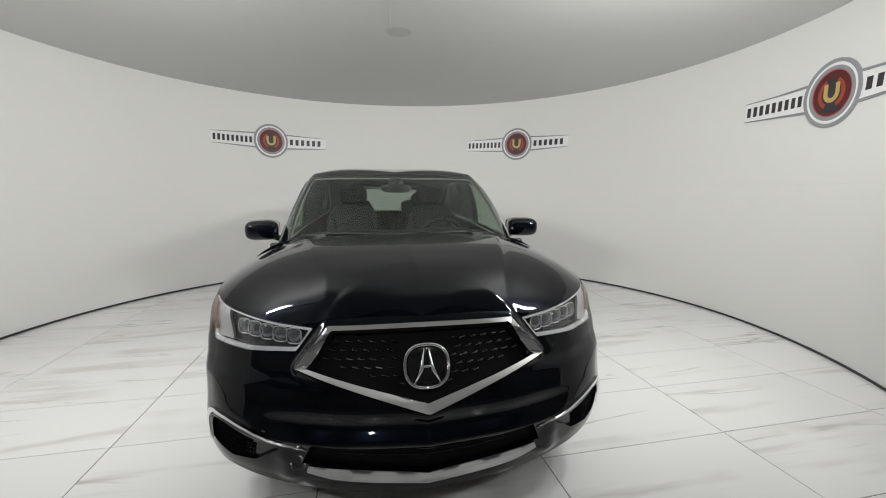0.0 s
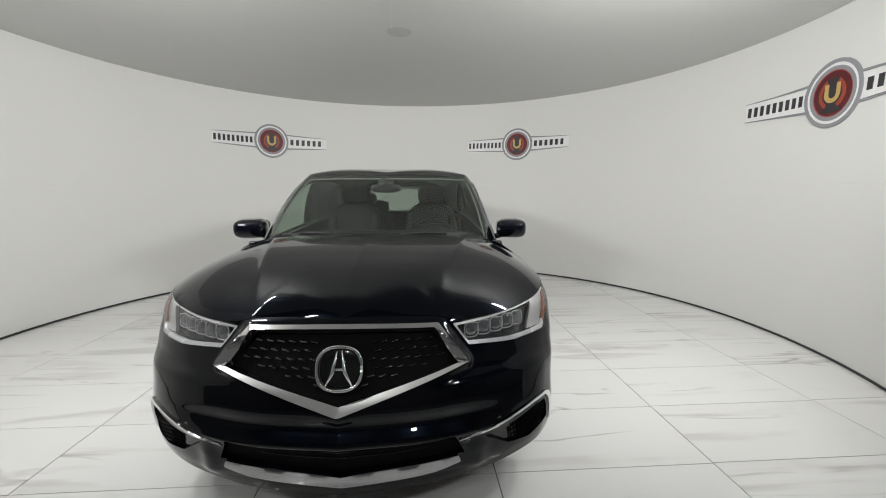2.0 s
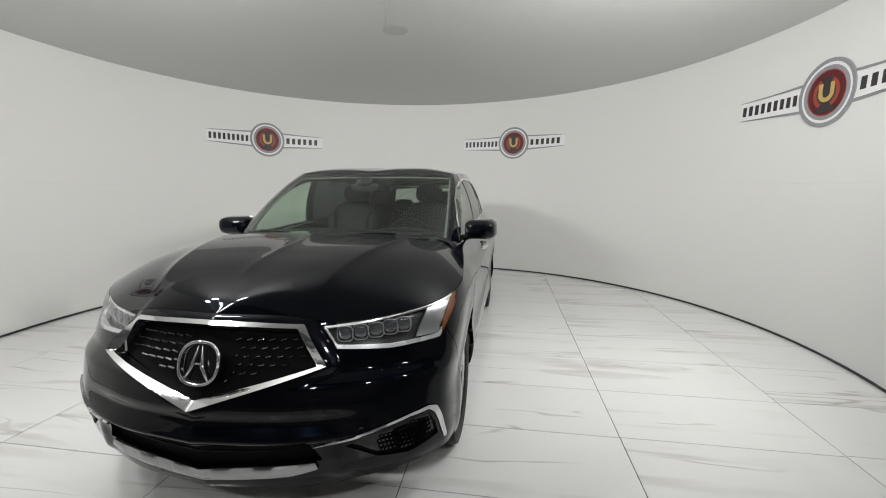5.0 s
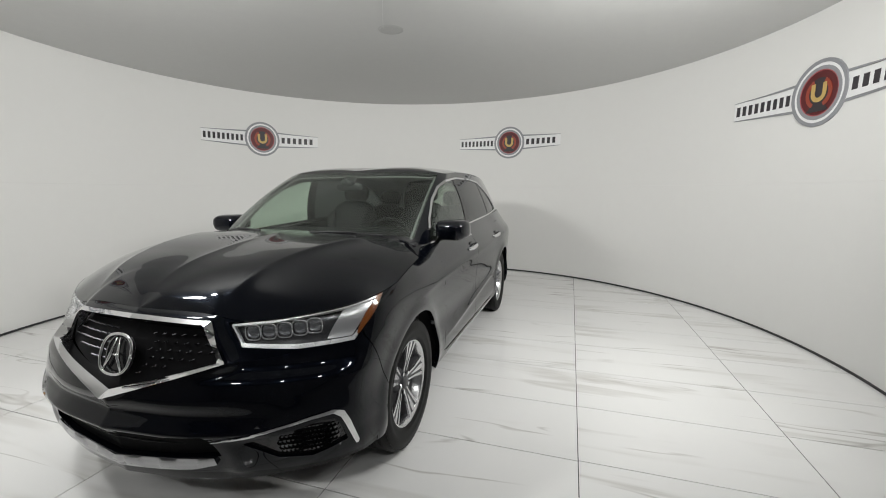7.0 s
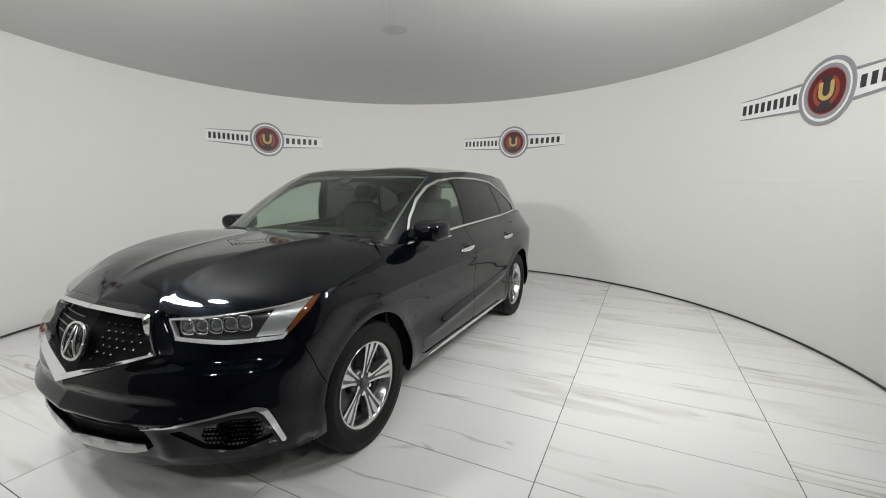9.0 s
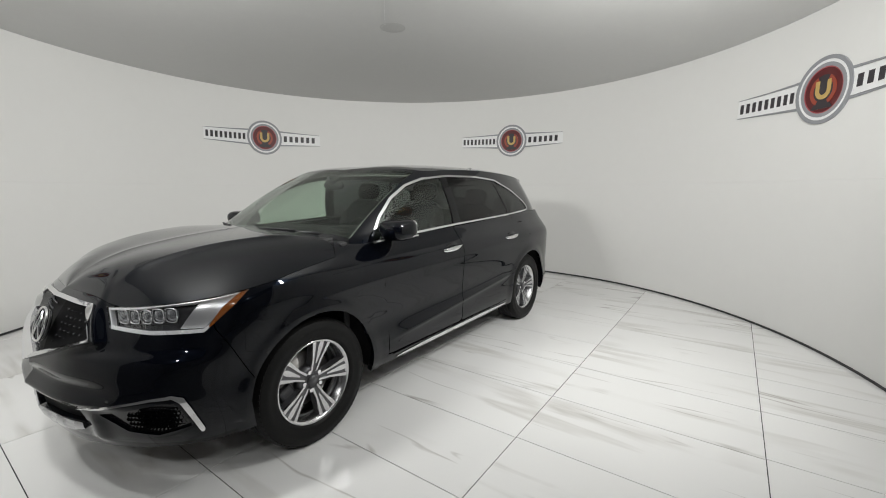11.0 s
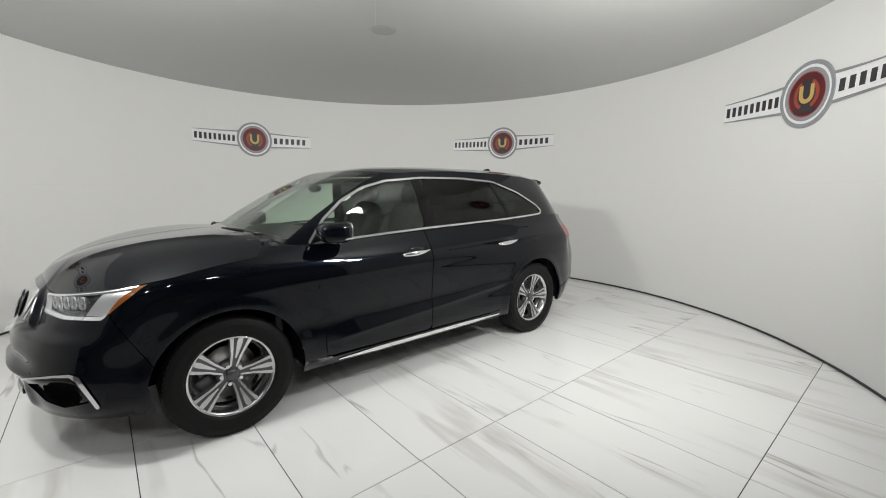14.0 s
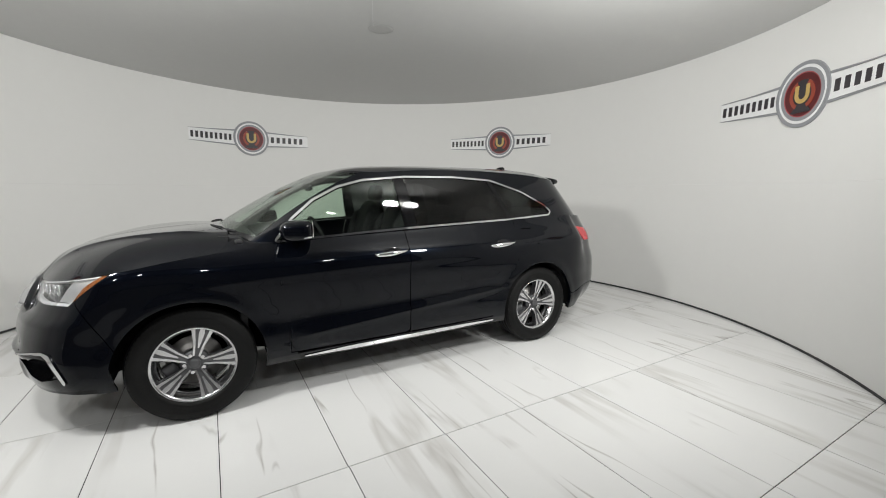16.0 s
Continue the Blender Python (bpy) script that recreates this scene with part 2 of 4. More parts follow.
def sign(angle, z=2.290, size=1.27):
    """A flat sign of a roundel and two tapering banners, bent to the wall; lettering stands as plain bars."""
    s = thing("wall_sign", "round red and grey wall sign with two lettered banners", "sign", "signs on the round wall")

    def onwall(pts, out, mat, name, label="", thick=0.012):
        """A plate with that outline (along the wall, up) standing out from the wall."""
        n, verts, faces = len(pts), [], []
        for o in (out, out - thick):
            for u, w in pts:
                a = radians(angle) + size * u / R_WALL
                r = R_WALL - o
                verts.append((ROOM[0] + r * math.sin(a), ROOM[1] + r * math.cos(a), z + size * w))
        faces.append(tuple(range(n)))
        for i in range(n):
            j = (i + 1) % n
            faces.append((i, i + n, j + n, j))
        return obj(name, verts, faces, mat, s, label)

    def ring(r0, r1, out, mat, name, a0=0, a1=360, n=48, label=""):
        bmr = bmesh.new()
        full = a1 - a0 >= 360
        rows = []
        for i in range(n + (0 if full else 1)):
            t = radians(a0 + (a1 - a0) * i / n)
            row = []
            for rr, o in ((r0, out - 0.014), (r0, out), (r1, out), (r1, out - 0.014)):
                u, w = rr * math.cos(t), rr * math.sin(t)
                a = radians(angle) + size * u / R_WALL
                row.append(bmr.verts.new((ROOM[0] + (R_WALL - o) * math.sin(a), ROOM[1] + (R_WALL - o) * math.cos(a), z + size * w)))
            rows.append(row)
        for i in range(len(rows) if full else len(rows) - 1):
            p, q = rows[i], rows[(i + 1) % len(rows)]
            for k in range(4):
                bmr.faces.new((p[k], q[k], q[(k + 1) % 4], p[(k + 1) % 4]))
        return part(name, bmr, mat, s, label)

    def banner(e):
        """The white field behind the lettering, bent round the wall in narrow strips."""
        verts, faces = [], []
        for k in range(13):
            u, half = e * (0.200 + 0.52 * k / 12), 0.080 - 0.012 * k / 12
            a = radians(angle) + size * u / R_WALL
            for o in (0.006, -0.004):
                for w in (-half, half):
                    verts.append((ROOM[0] + (R_WALL - o) * math.sin(a), ROOM[1] + (R_WALL - o) * math.cos(a), z + size * w))
        for k in range(12):
            p = 4 * k
            faces += [(p, p + 4, p + 5, p + 1)[::e], (p + 1, p + 5, p + 7, p + 3)[::e], (p + 2, p + 6, p + 4, p)[::e]]
        obj("banner", verts, faces, SIGN_WHITE, s, "white banner")

    ring(0.191, 0.215, 0.016, SIGN_GREY, "outer_ring")
    ring(0.172, 0.191, 0.012, SIGN_WHITE, "pale_ring")
    ring(0.148, 0.172, 0.016, SIGN_GREY, "inner_ring")
    ring(0.001, 0.148, 0.012, SIGN_RED, "red_disc", label="dark red disc")
    ring(0.141, 0.149, 0.0135, SIGN_ROSE, "rose_ring", label="thin rose ring")
    ring(0.001, 0.098, 0.015, SIGN_DARK, "dark_disc")
    onwall([(-0.085, -0.118), (0.085, -0.118), (0.045, -0.070), (-0.045, -0.070)], 0.0165, SIGN_DARK, "dark_foot")
    ring(0.074, 0.100, 0.018, SIGN_ORANGE, "orange_crescent", -62, 62, 20)
    ring(0.074, 0.100, 0.018, SIGN_ORANGE, "orange_crescent", 118, 242, 20)
    ring(0.030, 0.058, 0.020, SIGN_GOLD, "gold_horseshoe", 180, 360, 24, "gold half ring")
    for e in (-1, 1):
        onwall([(e * 0.044 - 0.014, 0.0), (e * 0.044 + 0.014, 0.0), (e * 0.044 + 0.014, 0.062), (e * 0.044 - 0.014, 0.062)], 0.020, SIGN_GOLD, "gold_post")
        for w in (-1, 1):
            onwall([(e * 0.188, w * 0.098), (e * 0.192, w * 0.080), (e * 0.45, w * 0.074), (e * 0.72, w * 0.068), (e * 0.72, w * 0.072), (e * 0.45, w * 0.084)][::w * e], 0.010, SIGN_GREY, "banner_edge")
        banner(e)
    for count, u0, u1 in ((9, -0.71, -0.225), (6, 0.225, 0.665)):
        pitch = (u1 - u0) / count
        for i in range(count):
            u, h = u0 + pitch * (i + 0.5), 0.037
            onwall([(u - pitch * 0.29, -h), (u + pitch * 0.25, -h), (u + pitch * 0.29, h), (u - pitch * 0.25, h)], 0.010, SIGN_DARK, "letter_bar")
    return s


for angle, z, size in SIGNS:
    sign(angle, z, size)


# a flat round fitting on the ceiling and a pale wire that runs along it
bm = bmesh.new()
bmesh.ops.create_cone(bm, cap_ends=True, segments=48, radius1=0.10, radius2=0.125, depth=0.003, matrix=pose(0.04, 0.34, H_CEIL - 0.0015))
fitting = tagged(part("ceiling_fitting", bm, FITTING, None), "flat round grey fitting on the ceiling", "ceiling fitting")
bm = bmesh.new()
tube_pts = [(-0.03 + 0.004 * math.sin(6 * k), -0.36 + 0.07 * k, H_CEIL - 0.003) for k in range(10)]
for p, q in zip(tube_pts, tube_pts[1:]):
    box(bm, (0.0025, 0.072, 0.0025), pose((p[0] + q[0]) / 2, (p[1] + q[1]) / 2, p[2]))
tagged(part("ceiling_wire", bm, SIGN_PALE, None), "thin pale wire fixed along the ceiling", "wire")

# housings of the studio lamps
for where, target, watts in LAMPS:
    s = thing("studio_lamp", "round black studio lamp hung under the ceiling", "lamp", "studio lamps")
    m = look(where, target)
    bm = bmesh.new()
    bmesh.ops.create_cone(bm, cap_ends=True, segments=40, radius1=0.165, radius2=0.11, depth=0.10, matrix=m @ pose(0, 0, 0.06, 180))
    part("housing", bm, BASE, s)
    bm = bmesh.new()
    box(bm, (0.03, 0.03, H_CEIL - where[2]), pose(where[0], where[1] - 0.1, (where[2] + H_CEIL) / 2), 0.004)
    part("bracket", bm, BASE, s)

for x, y, z in HALL_LAMPS:
    s = thing("hall_lamp", "small round ceiling light of the hall", "lamp", "hall ceiling lights")
    bm = bmesh.new()
    bmesh.ops.create_cone(bm, cap_ends=True, segments=24, radius1=0.13, radius2=0.13, depth=0.03, matrix=pose(x, y, z + 0.022))
    part("housing", bm, BASE, s)

# --- the car: a skin of smooth curves, parted into its panels along their real edges ---
# car space: x forward, y to its left from the centre line, z up from the floor, origin on the turntable's axis
CAR_Y = -0.042
AXLE_F, AXLE_R, WHEEL_R, WHEEL_Y = 1.578, -1.242, 0.362, 0.88

car = thing("car", "glossy black mid-size SUV with chrome trim standing on the turning floor", "car")


def curve(x, xs, ys):
    """Smooth curve through the points (xs, ys), xs rising."""
    x, xs, ys = np.asarray(x, float), np.asarray(xs, float), np.asarray(ys, float)
    slope = np.gradient(ys, xs)
    i = np.clip(np.searchsorted(xs, x) - 1, 0, len(xs) - 2)
    h = xs[i + 1] - xs[i]
    t = np.clip((x - xs[i]) / h, 0, 1)
    return ((2 * t ** 3 - 3 * t ** 2 + 1) * ys[i] + (t ** 3 - 2 * t ** 2 + t) * h * slope[i]
            + (-2 * t ** 3 + 3 * t ** 2) * ys[i + 1] + (t ** 3 - t ** 2) * h * slope[i + 1])


def table(*pairs):
    xs, ys = zip(*sorted(pairs))
    return lambda x: curve(x, xs, ys)


def spline(knots, m):
    """Catmull-Rom through the rows of knots, m steps from knot to knot (a number, or one for each stretch); also the knot number of each sample."""
    k = np.asarray(knots, float)
    e = np.vstack([2 * k[0] - k[1], k, 2 * k[-1] - k[-2]])
    out, num = [], []
    for i in range(len(k) - 1):
        p0, p1, p2, p3 = e[i:i + 4]
        steps = m[i] if isinstance(m, (list, tuple)) else m
        for j in range(steps):
            t = j / steps
            out.append(0.5 * (2 * p1 + (p2 - p0) * t + (2 * p0 - 5 * p1 + 4 * p2 - p3) * t * t + (3 * p1 - p0 - 3 * p2 + p3) * t ** 3))
            num.append(i + t)
    out.append(k[-1])
    num.append(len(k) - 1.0)
    return np.array(out), np.array(num)


class Skin:
    """A grid of points with their parameters, whose faces can be parted along any line and picked by region."""

    def __init__(self, grid, us, vs):
        r, c = grid.shape[:2]
        self.v = [tuple(p) for p in grid.reshape(-1, 3)]
        self.u = [(us[j], vs[i]) for i in range(r) for j in range(c)]
        self.f = [((i * c + j, i * c + j + 1, (i + 1) * c + j + 1, (i + 1) * c + j), frozenset()) for i in range(r - 1) for j in range(c - 1)]

    def part(self, name, fn):
        """Marks with name the faces where fn(x, y, z, u, v) is negative, cutting through those that it crosses."""
        p, q = np.array(self.v), np.array(self.u)
        d = fn(p[:, 0], p[:, 1], p[:, 2], q[:, 0], q[:, 1])
        d = np.where(np.abs(d) < 1e-5, 1e-5, d)
        neg, made, faces = d < 0, {}, []

        def mid(a, b):
            key = (min(a, b), max(a, b))
            if key not in made:
                t = d[a] / (d[a] - d[b])
                made[key] = len(self.v)
                self.v.append(tuple(p[a] + t * (p[b] - p[a])))
                self.u.append(tuple(q[a] + t * (q[b] - q[a])))
            return made[key]

        for f, tags in self.f:
            s = [neg[i] for i in f]
            if not any(s):
                faces.append((f, tags))
            elif all(s):
                faces.append((f, tags | {name}))
            else:
                inn, out = [], []
                for a, b in zip(f, f[1:] + f[:1]):
                    (inn if neg[a] else out).append(a)
                    if neg[a] != neg[b]:
                        w = mid(a, b)
                        inn.append(w)
                        out.append(w)
                if len(inn) > 2:
                    faces.append((tuple(inn), tags | {name}))
                if len(out) > 2:
                    faces.append((tuple(out), tags))
        self.f = faces
        return self

    def band(self, name, fn, half=0.0032):
        """Marks name inside the line and gap along it."""
        self.part(name, lambda *a: fn(*a) + half)
        return self.part("gap", lambda *a: np.abs(fn(*a)) - half)

    def pick(self, test):
        return [f for f, tags in self.f if test(tags)]


def poly_sd(pts, round_by=0.0):
    """Signed distance in the plane to a polygon, negative inside."""
    pts = np.array(pts, float)

    def fn(a, b):
        best, inside = np.full(a.shape, 9.0), np.zeros(a.shape, bool)
        for (x0, y0), (x1, y1) in zip(pts, np.roll(pts, -1, 0)):
            dx, dy = x1 - x0, y1 - y0
            t = np.clip(((a - x0) * dx + (b - y0) * dy) / (dx * dx + dy * dy), 0, 1)
            best = np.minimum(best, np.hypot(a - x0 - t * dx, b - y0 - t * dy))
            if dy:
                inside ^= ((y0 > b) != (y1 > b)) & (a < (b - y0) * dx / dy + x0)
        return np.where(inside, -best, best) - round_by
    return fn


def line_sd(pts):
    """Distance in the plane to a line of (a, b, half width) points, less the width there."""
    def fn(a, b):
        best = np.full(a.shape, 9.0)
        for (x0, y0, w0), (x1, y1, w1) in zip(pts, pts[1:]):
            dx, dy = x1 - x0, y1 - y0
            t = np.clip(((a - x0) * dx + (b - y0) * dy) / (dx * dx + dy * dy), 0, 1)
            best = np.minimum(best, np.hypot(a - x0 - t * dx, b - y0 - t * dy) - w0 - t * (w1 - w0))
        return best
    return fn


def shell(name, skin, faces, mat, parent, thick=0.02, out=0.0, side=0, label="", axis=(0, 0, 0.7)):
    """A panel of those faces with its thickness. side 1: the car's left, -1: its right, 0: both halves in one."""
    used = sorted({i for f in faces for i in f})
    at = {i: n for n, i in enumerate(used)}
    v = np.array([skin.v[i] for i in used])
    fs = [tuple(at[i] for i in f) for f in faces]
    if side == 0:
        n, seam = len(v), {}
        w, extra = v * (1, -1, 1), []
        for i in range(n):
            if abs(v[i, 1]) < 1e-5:
                seam[i] = i
            else:
                seam[i] = n + len(extra)
                extra.append(w[i])
        fs = fs + [tuple(seam[i] for i in reversed(f)) for f in fs]
        v = np.vstack([v] + ([np.array(extra)] if extra else []))
    elif side < 0:
        v = v * (1, -1, 1)
        fs = [tuple(reversed(f)) for f in fs]
    nrm = np.zeros_like(v)
    for f in fs:
        p = v[list(f)]
        c = np.zeros(3)
        for a in range(1, len(f) - 1):
            c += np.cross(p[a] - p[0], p[a + 1] - p[0])
        nrm[list(f)] += c
    if np.sum(nrm * (v - np.array(axis))) < 0:
        nrm, fs = -nrm, [tuple(reversed(f)) for f in fs]
    nrm /= np.maximum(np.linalg.norm(nrm, axis=1), 1e-12)[:, None]
    lift = out(v)[:, None] if callable(out) else out
    top, low = v + nrm * lift, v + nrm * (lift - thick)
    n, count = len(v), {}
    for f in fs:
        for e in zip(f, f[1:] + f[:1]):
            count[e] = 1
    rim = [e for e in count if (e[1], e[0]) not in count]
    verts, faces2 = list(top) + list(low), fs + [tuple(n + i for i in reversed(f)) for f in fs]
    wall = []
    for a, b in rim:
        k = len(verts)
        verts += [top[a], top[b], low[b], low[a]]
        wall.append((k + 1, k, k + 3, k + 2))
    verts = [(x, y + CAR_Y, z) for x, y, z in verts]
    ob = obj(name, verts, faces2 + wall, mat, parent, label, smooth=True)
    return ob


def both(name, skin, faces, mat, parent, **kw):
    return [shell(name, skin, faces, mat, parent, side=s, **kw) for s in (1, -1)]


def lathe(name, profile, mat, parent, n=64, label="", m=None, smooth=True, closed=True, arc=None):
    """A body turned about y: profile of (radius, y); arc: only from and to those degrees."""
    verts, faces, k = [], [], len(profile)
    for i in range(n):
        a = radians(arc[0] + (arc[1] - arc[0]) * i / (n - 1)) if arc else 2 * math.pi * i / n
        verts += [(r * math.cos(a), y, r * math.sin(a)) for r, y in profile]
    for i in range(n - 1 if arc else n):
        for j in range(k if closed else k - 1):
            p, q = i * k + j, i * k + (j + 1) % k
            r, s = ((i + 1) % n) * k + j, ((i + 1) % n) * k + (j + 1) % k
            faces.append((p, q, s, r))
    if m is not None:
        verts = [m @ Vector(p) for p in verts]
    return obj(name, verts, faces, mat, parent, label, smooth)


def tube(bm, pts, r, n=8, flat=1.0):
    """A round bar along the points."""
    rings, up = [], Vector((0, 0, 1))
    pts = [Vector(p) for p in pts]
    for i, p in enumerate(pts):
        d = (pts[min(i + 1, len(pts) - 1)] - pts[max(i - 1, 0)]).normalized()
        a = d.cross(up if abs(d.z) < 0.95 else Vector((0, 1, 0))).normalized()
        b = d.cross(a)
        rr = r[i] if isinstance(r, (list, tuple)) else r
        rings.append([bm.verts.new(p + a * (rr * math.cos(2 * math.pi * k / n)) + b * (rr * flat * math.sin(2 * math.pi * k / n))) for k in range(n)])
    for p, q in zip(rings, rings[1:]):
        for k in range(n):
            bm.faces.new((p[k], p[(k + 1) % n], q[(k + 1) % n], q[k]))
    bm.faces.new(rings[0])
    bm.faces.new(rings[-1][::-1])
    return bm


def blob(bm, m, size, power=3.2, nu=20, nv=12):
    """A cushion with rounded edges, size across, at the pose m."""
    def sp(c):
        return math.copysign(abs(c) ** (2 / power), c)
    rows = []
    for i in range(1, nv):
        t = math.pi * (i / nv - 0.5)
        rows.append([bm.verts.new(m @ Vector((size[0] / 2 * sp(math.cos(t)) * sp(math.cos(2 * math.pi * j / nu)),
                                               size[1] / 2 * sp(math.cos(t)) * sp(math.sin(2 * math.pi * j / nu)),
                                               size[2] / 2 * sp(math.sin(t))))) for j in range(nu)])
    for p, q in zip(rows, rows[1:]):
        for j in range(nu):
            bm.faces.new((p[j], p[(j + 1) % nu], q[(j + 1) % nu], q[j]))
    bm.faces.new(rows[0][::-1])
    bm.faces.new(rows[-1])
    return bm


# body materials
GLOSS_BLACK = simple("gloss_black_trim", (0.008, 0.008, 0.009), 0.12, grain=0.05)
PILLAR = simple("black_pillar_film", (0.004, 0.004, 0.0045), 0.08, grain=0.05)
PILLAR.node_tree.nodes["Principled BSDF"].inputs["Specular IOR Level"].default_value = 0.2
# black of the recesses, their missing shade put into the colour and low sheen
DARK = simple("shaded_matt_black", (0.004, 0.004, 0.0045), 0.6, grain=0.1)
DARK.node_tree.nodes["Principled BSDF"].inputs["Specular IOR Level"].default_value = 0.06
PLASTIC = simple("black_plastic", (0.012, 0.012, 0.013), 0.5, grain=0.15, scale=200, bump=0.0003)
RUBBER = simple("tyre_rubber", (0.008, 0.008, 0.008), 0.5, grain=0.25, scale=60, bump=0.0006)
RUBBER.node_tree.nodes["Principled BSDF"].inputs["Specular IOR Level"].default_value = 0.14
ALLOY = simple("machined_alloy", (0.62, 0.62, 0.63), 0.22, 1.0, grain=0.05, scale=90)
ALLOY_DARK = simple("grey_painted_alloy", (0.10, 0.10, 0.105), 0.3, 0.6, grain=0.08)
STEEL = simple("brake_steel", (0.30, 0.29, 0.28), 0.4, 1.0, grain=0.15)
LEATHER = simple("black_leather", (0.009, 0.009, 0.0095), 0.6, grain=0.15, scale=120, bump=0.0008)
LEATHER.node_tree.nodes["Principled BSDF"].inputs["Specular IOR Level"].default_value = 0.12
PALE_LINER = simple("grey_cabin_lining", (0.15, 0.15, 0.147), 0.8, grain=0.05, scale=150)
AMBER = simple("amber_lens", (0.19, 0.055, 0.009), 0.15, grain=0.1)
RED_LENS = simple("red_lens", (0.42, 0.008, 0.014), 0.2, grain=0.1)
LAMP_SILVER = simple("lamp_reflector", (0.80, 0.80, 0.81), 0.28, 0.55, grain=0.05)
BLADE_SILVER = simple("lamp_side_reflector", (0.66, 0.66, 0.67), 0.3, 0.9)
BEZEL = simple("lamp_bezel", (0.62, 0.62, 0.63), 0.25, 0.6)
LENS_GLASS = simple("lamp_projector", (0.24, 0.245, 0.26), 0.06, 0.7, coat=1.0)


def glass_material(name, tint, gloss=0.0):
    m, nt, b = material(name)
    nt.nodes.remove(b)
    clear, shine, mix, facing = (nt.nodes.new("ShaderNode" + k) for k in ("BsdfTransparent", "BsdfGlossy", "MixShader", "LayerWeight"))
    fifth, lift = nt.nodes.new("ShaderNodeMath"), nt.nodes.new("ShaderNodeMath")
    fifth.operation, fifth.inputs[1].default_value = "POWER", 5.0
    lift.operation, lift.inputs[1].default_value, lift.inputs[2].default_value = "MULTIPLY_ADD", 0.96, 0.04
    clear.inputs[0].default_value = (*tint, 1)
    shine.inputs["Roughness"].default_value = gloss
    facing.inputs["Blend"].default_value = 0.5
    nt.links.new(facing.outputs["Facing"], fifth.inputs[0])
    nt.links.new(fifth.outputs[0], lift.inputs[0])
    nt.links.new(lift.outputs[0], mix.inputs[0])
    nt.links.new(clear.outputs[0], mix.inputs[1])
    nt.links.new(shine.outputs[0], mix.inputs[2])
    nt.links.new(mix.outputs[0], nt.nodes["Material Output"].inputs[0])
    return m


GLASS = glass_material("green_tinted_glass", (0.85, 0.91, 0.86))
PRIVACY = glass_material("dark_privacy_glass", (0.28, 0.29, 0.29))
REAR_GLASS = glass_material("rear_tinted_glass", (0.68, 0.71, 0.68))
CLEAR = glass_material("clear_lamp_cover", (0.97, 0.975, 0.98))

# ---- lower body ----
width = table((2.05, 0.952), (1.58, 0.955), (1.0, 0.935), (0.1, 0.94), (-0.7, 0.945), (-1.24, 0.955), (-1.75, 0.925), (-2.1, 0.88))
tuck = table((0.18, -0.08), (0.26, -0.042), (0.35, -0.016), (0.46, -0.012), (0.58, -0.020), (0.70, -0.010), (0.84, 0.0), (0.95, -0.004),
             (1.00, -0.022), (1.06, -0.062), (1.12, -0.105), (1.2, -0.15))
nose = table((0.18, 2.47), (0.27, 2.52), (0.35, 2.548), (0.44, 2.565), (0.53, 2.585), (0.64, 2.565), (0.80, 2.505), (0.90, 2.445), (0.96, 2.395), (1.0, 2.35))
stern = table((0.2, -2.16), (0.30, -2.30), (0.45, -2.41), (0.62, -2.425), (0.74, -2.40), (0.85, -2.35), (1.0, -2.31), (1.1, -2.28), (1.2, -2.25))
FRONT = ((0, 0), (0.036, 0.32), (0.092, 0.53), (0.185, 0.745), (0.325, 0.925), (0.50, 0.997))
SIDE = (1.58, 1.05, 0.10, -0.70, -1.24, -1.72)
REAR = ((0.42, 0.93), (0.22, 0.81), (0.07, 0.62), (0.02, 0.35), (0, 0))
FOOT = (0.275, 0.28, 0.29, 0.305, 0.315, 0.305, 0.285, 0.272, 0.272, 0.274, 0.28, 0.27, 0.29, 0.30, 0.30, 0.30, 0.30)
BELT = (0.952, 0.948, 0.922, 0.938, 0.966, 0.992, 1.035, 1.086, 1.142, 1.17, 1.19, 1.20, 1.195, 1.18, 1.16, 1.15, 1.15)


def lower_rows(v):
    z = np.array(FOOT) + (np.array(BELT) - np.array(FOOT)) * v
    rows = []
    for k, (dx, q) in enumerate(FRONT):
        w = float(width(2.05) + tuck(z[k]))
        rows.append((float(nose(z[k])) - dx, q * w, z[k]))
    for k, x in enumerate(SIDE):
        zz = z[len(FRONT) + k]
        rows.append((x, float(width(x) + tuck(zz)), zz))
    for k, (dx, q) in enumerate(REAR):
        zz = z[len(FRONT) + len(SIDE) + k]
        rows.append((float(stern(zz)) + dx, q * float(width(-1.95) + tuck(zz)), zz))
    return rows


VS = np.linspace(0, 1, 104)
grid = []
for v in VS:
    row, num = spline(lower_rows(v), [34] * 5 + [24] + [18] * 10)
    grid.append(row)
grid = np.array(grid)
for axle in (AXLE_F, AXLE_R):                      # soft flare round the wheel openings
    d = np.hypot(grid[..., 0] - axle, grid[..., 2] - 0.36)
    grid[..., 1] += 0.009 * np.exp(-((d - 0.43) / 0.045) ** 2) * (grid[..., 1] > 0.6)
GRILL = [(0, 0.928), (0.375, 0.918), (0.488, 0.775), (0.0, 0.625), (-0.488, 0.775), (-0.375, 0.918)]


def step(a, lo, hi):
    """A soft step from 0 at lo to 1 at hi."""
    t = np.clip((a - lo) / (hi - lo), 0, 1)
    return t * t * (3 - 2 * t)


def hump(a, at, half):
    return np.exp(-((a - at) / half) ** 2)


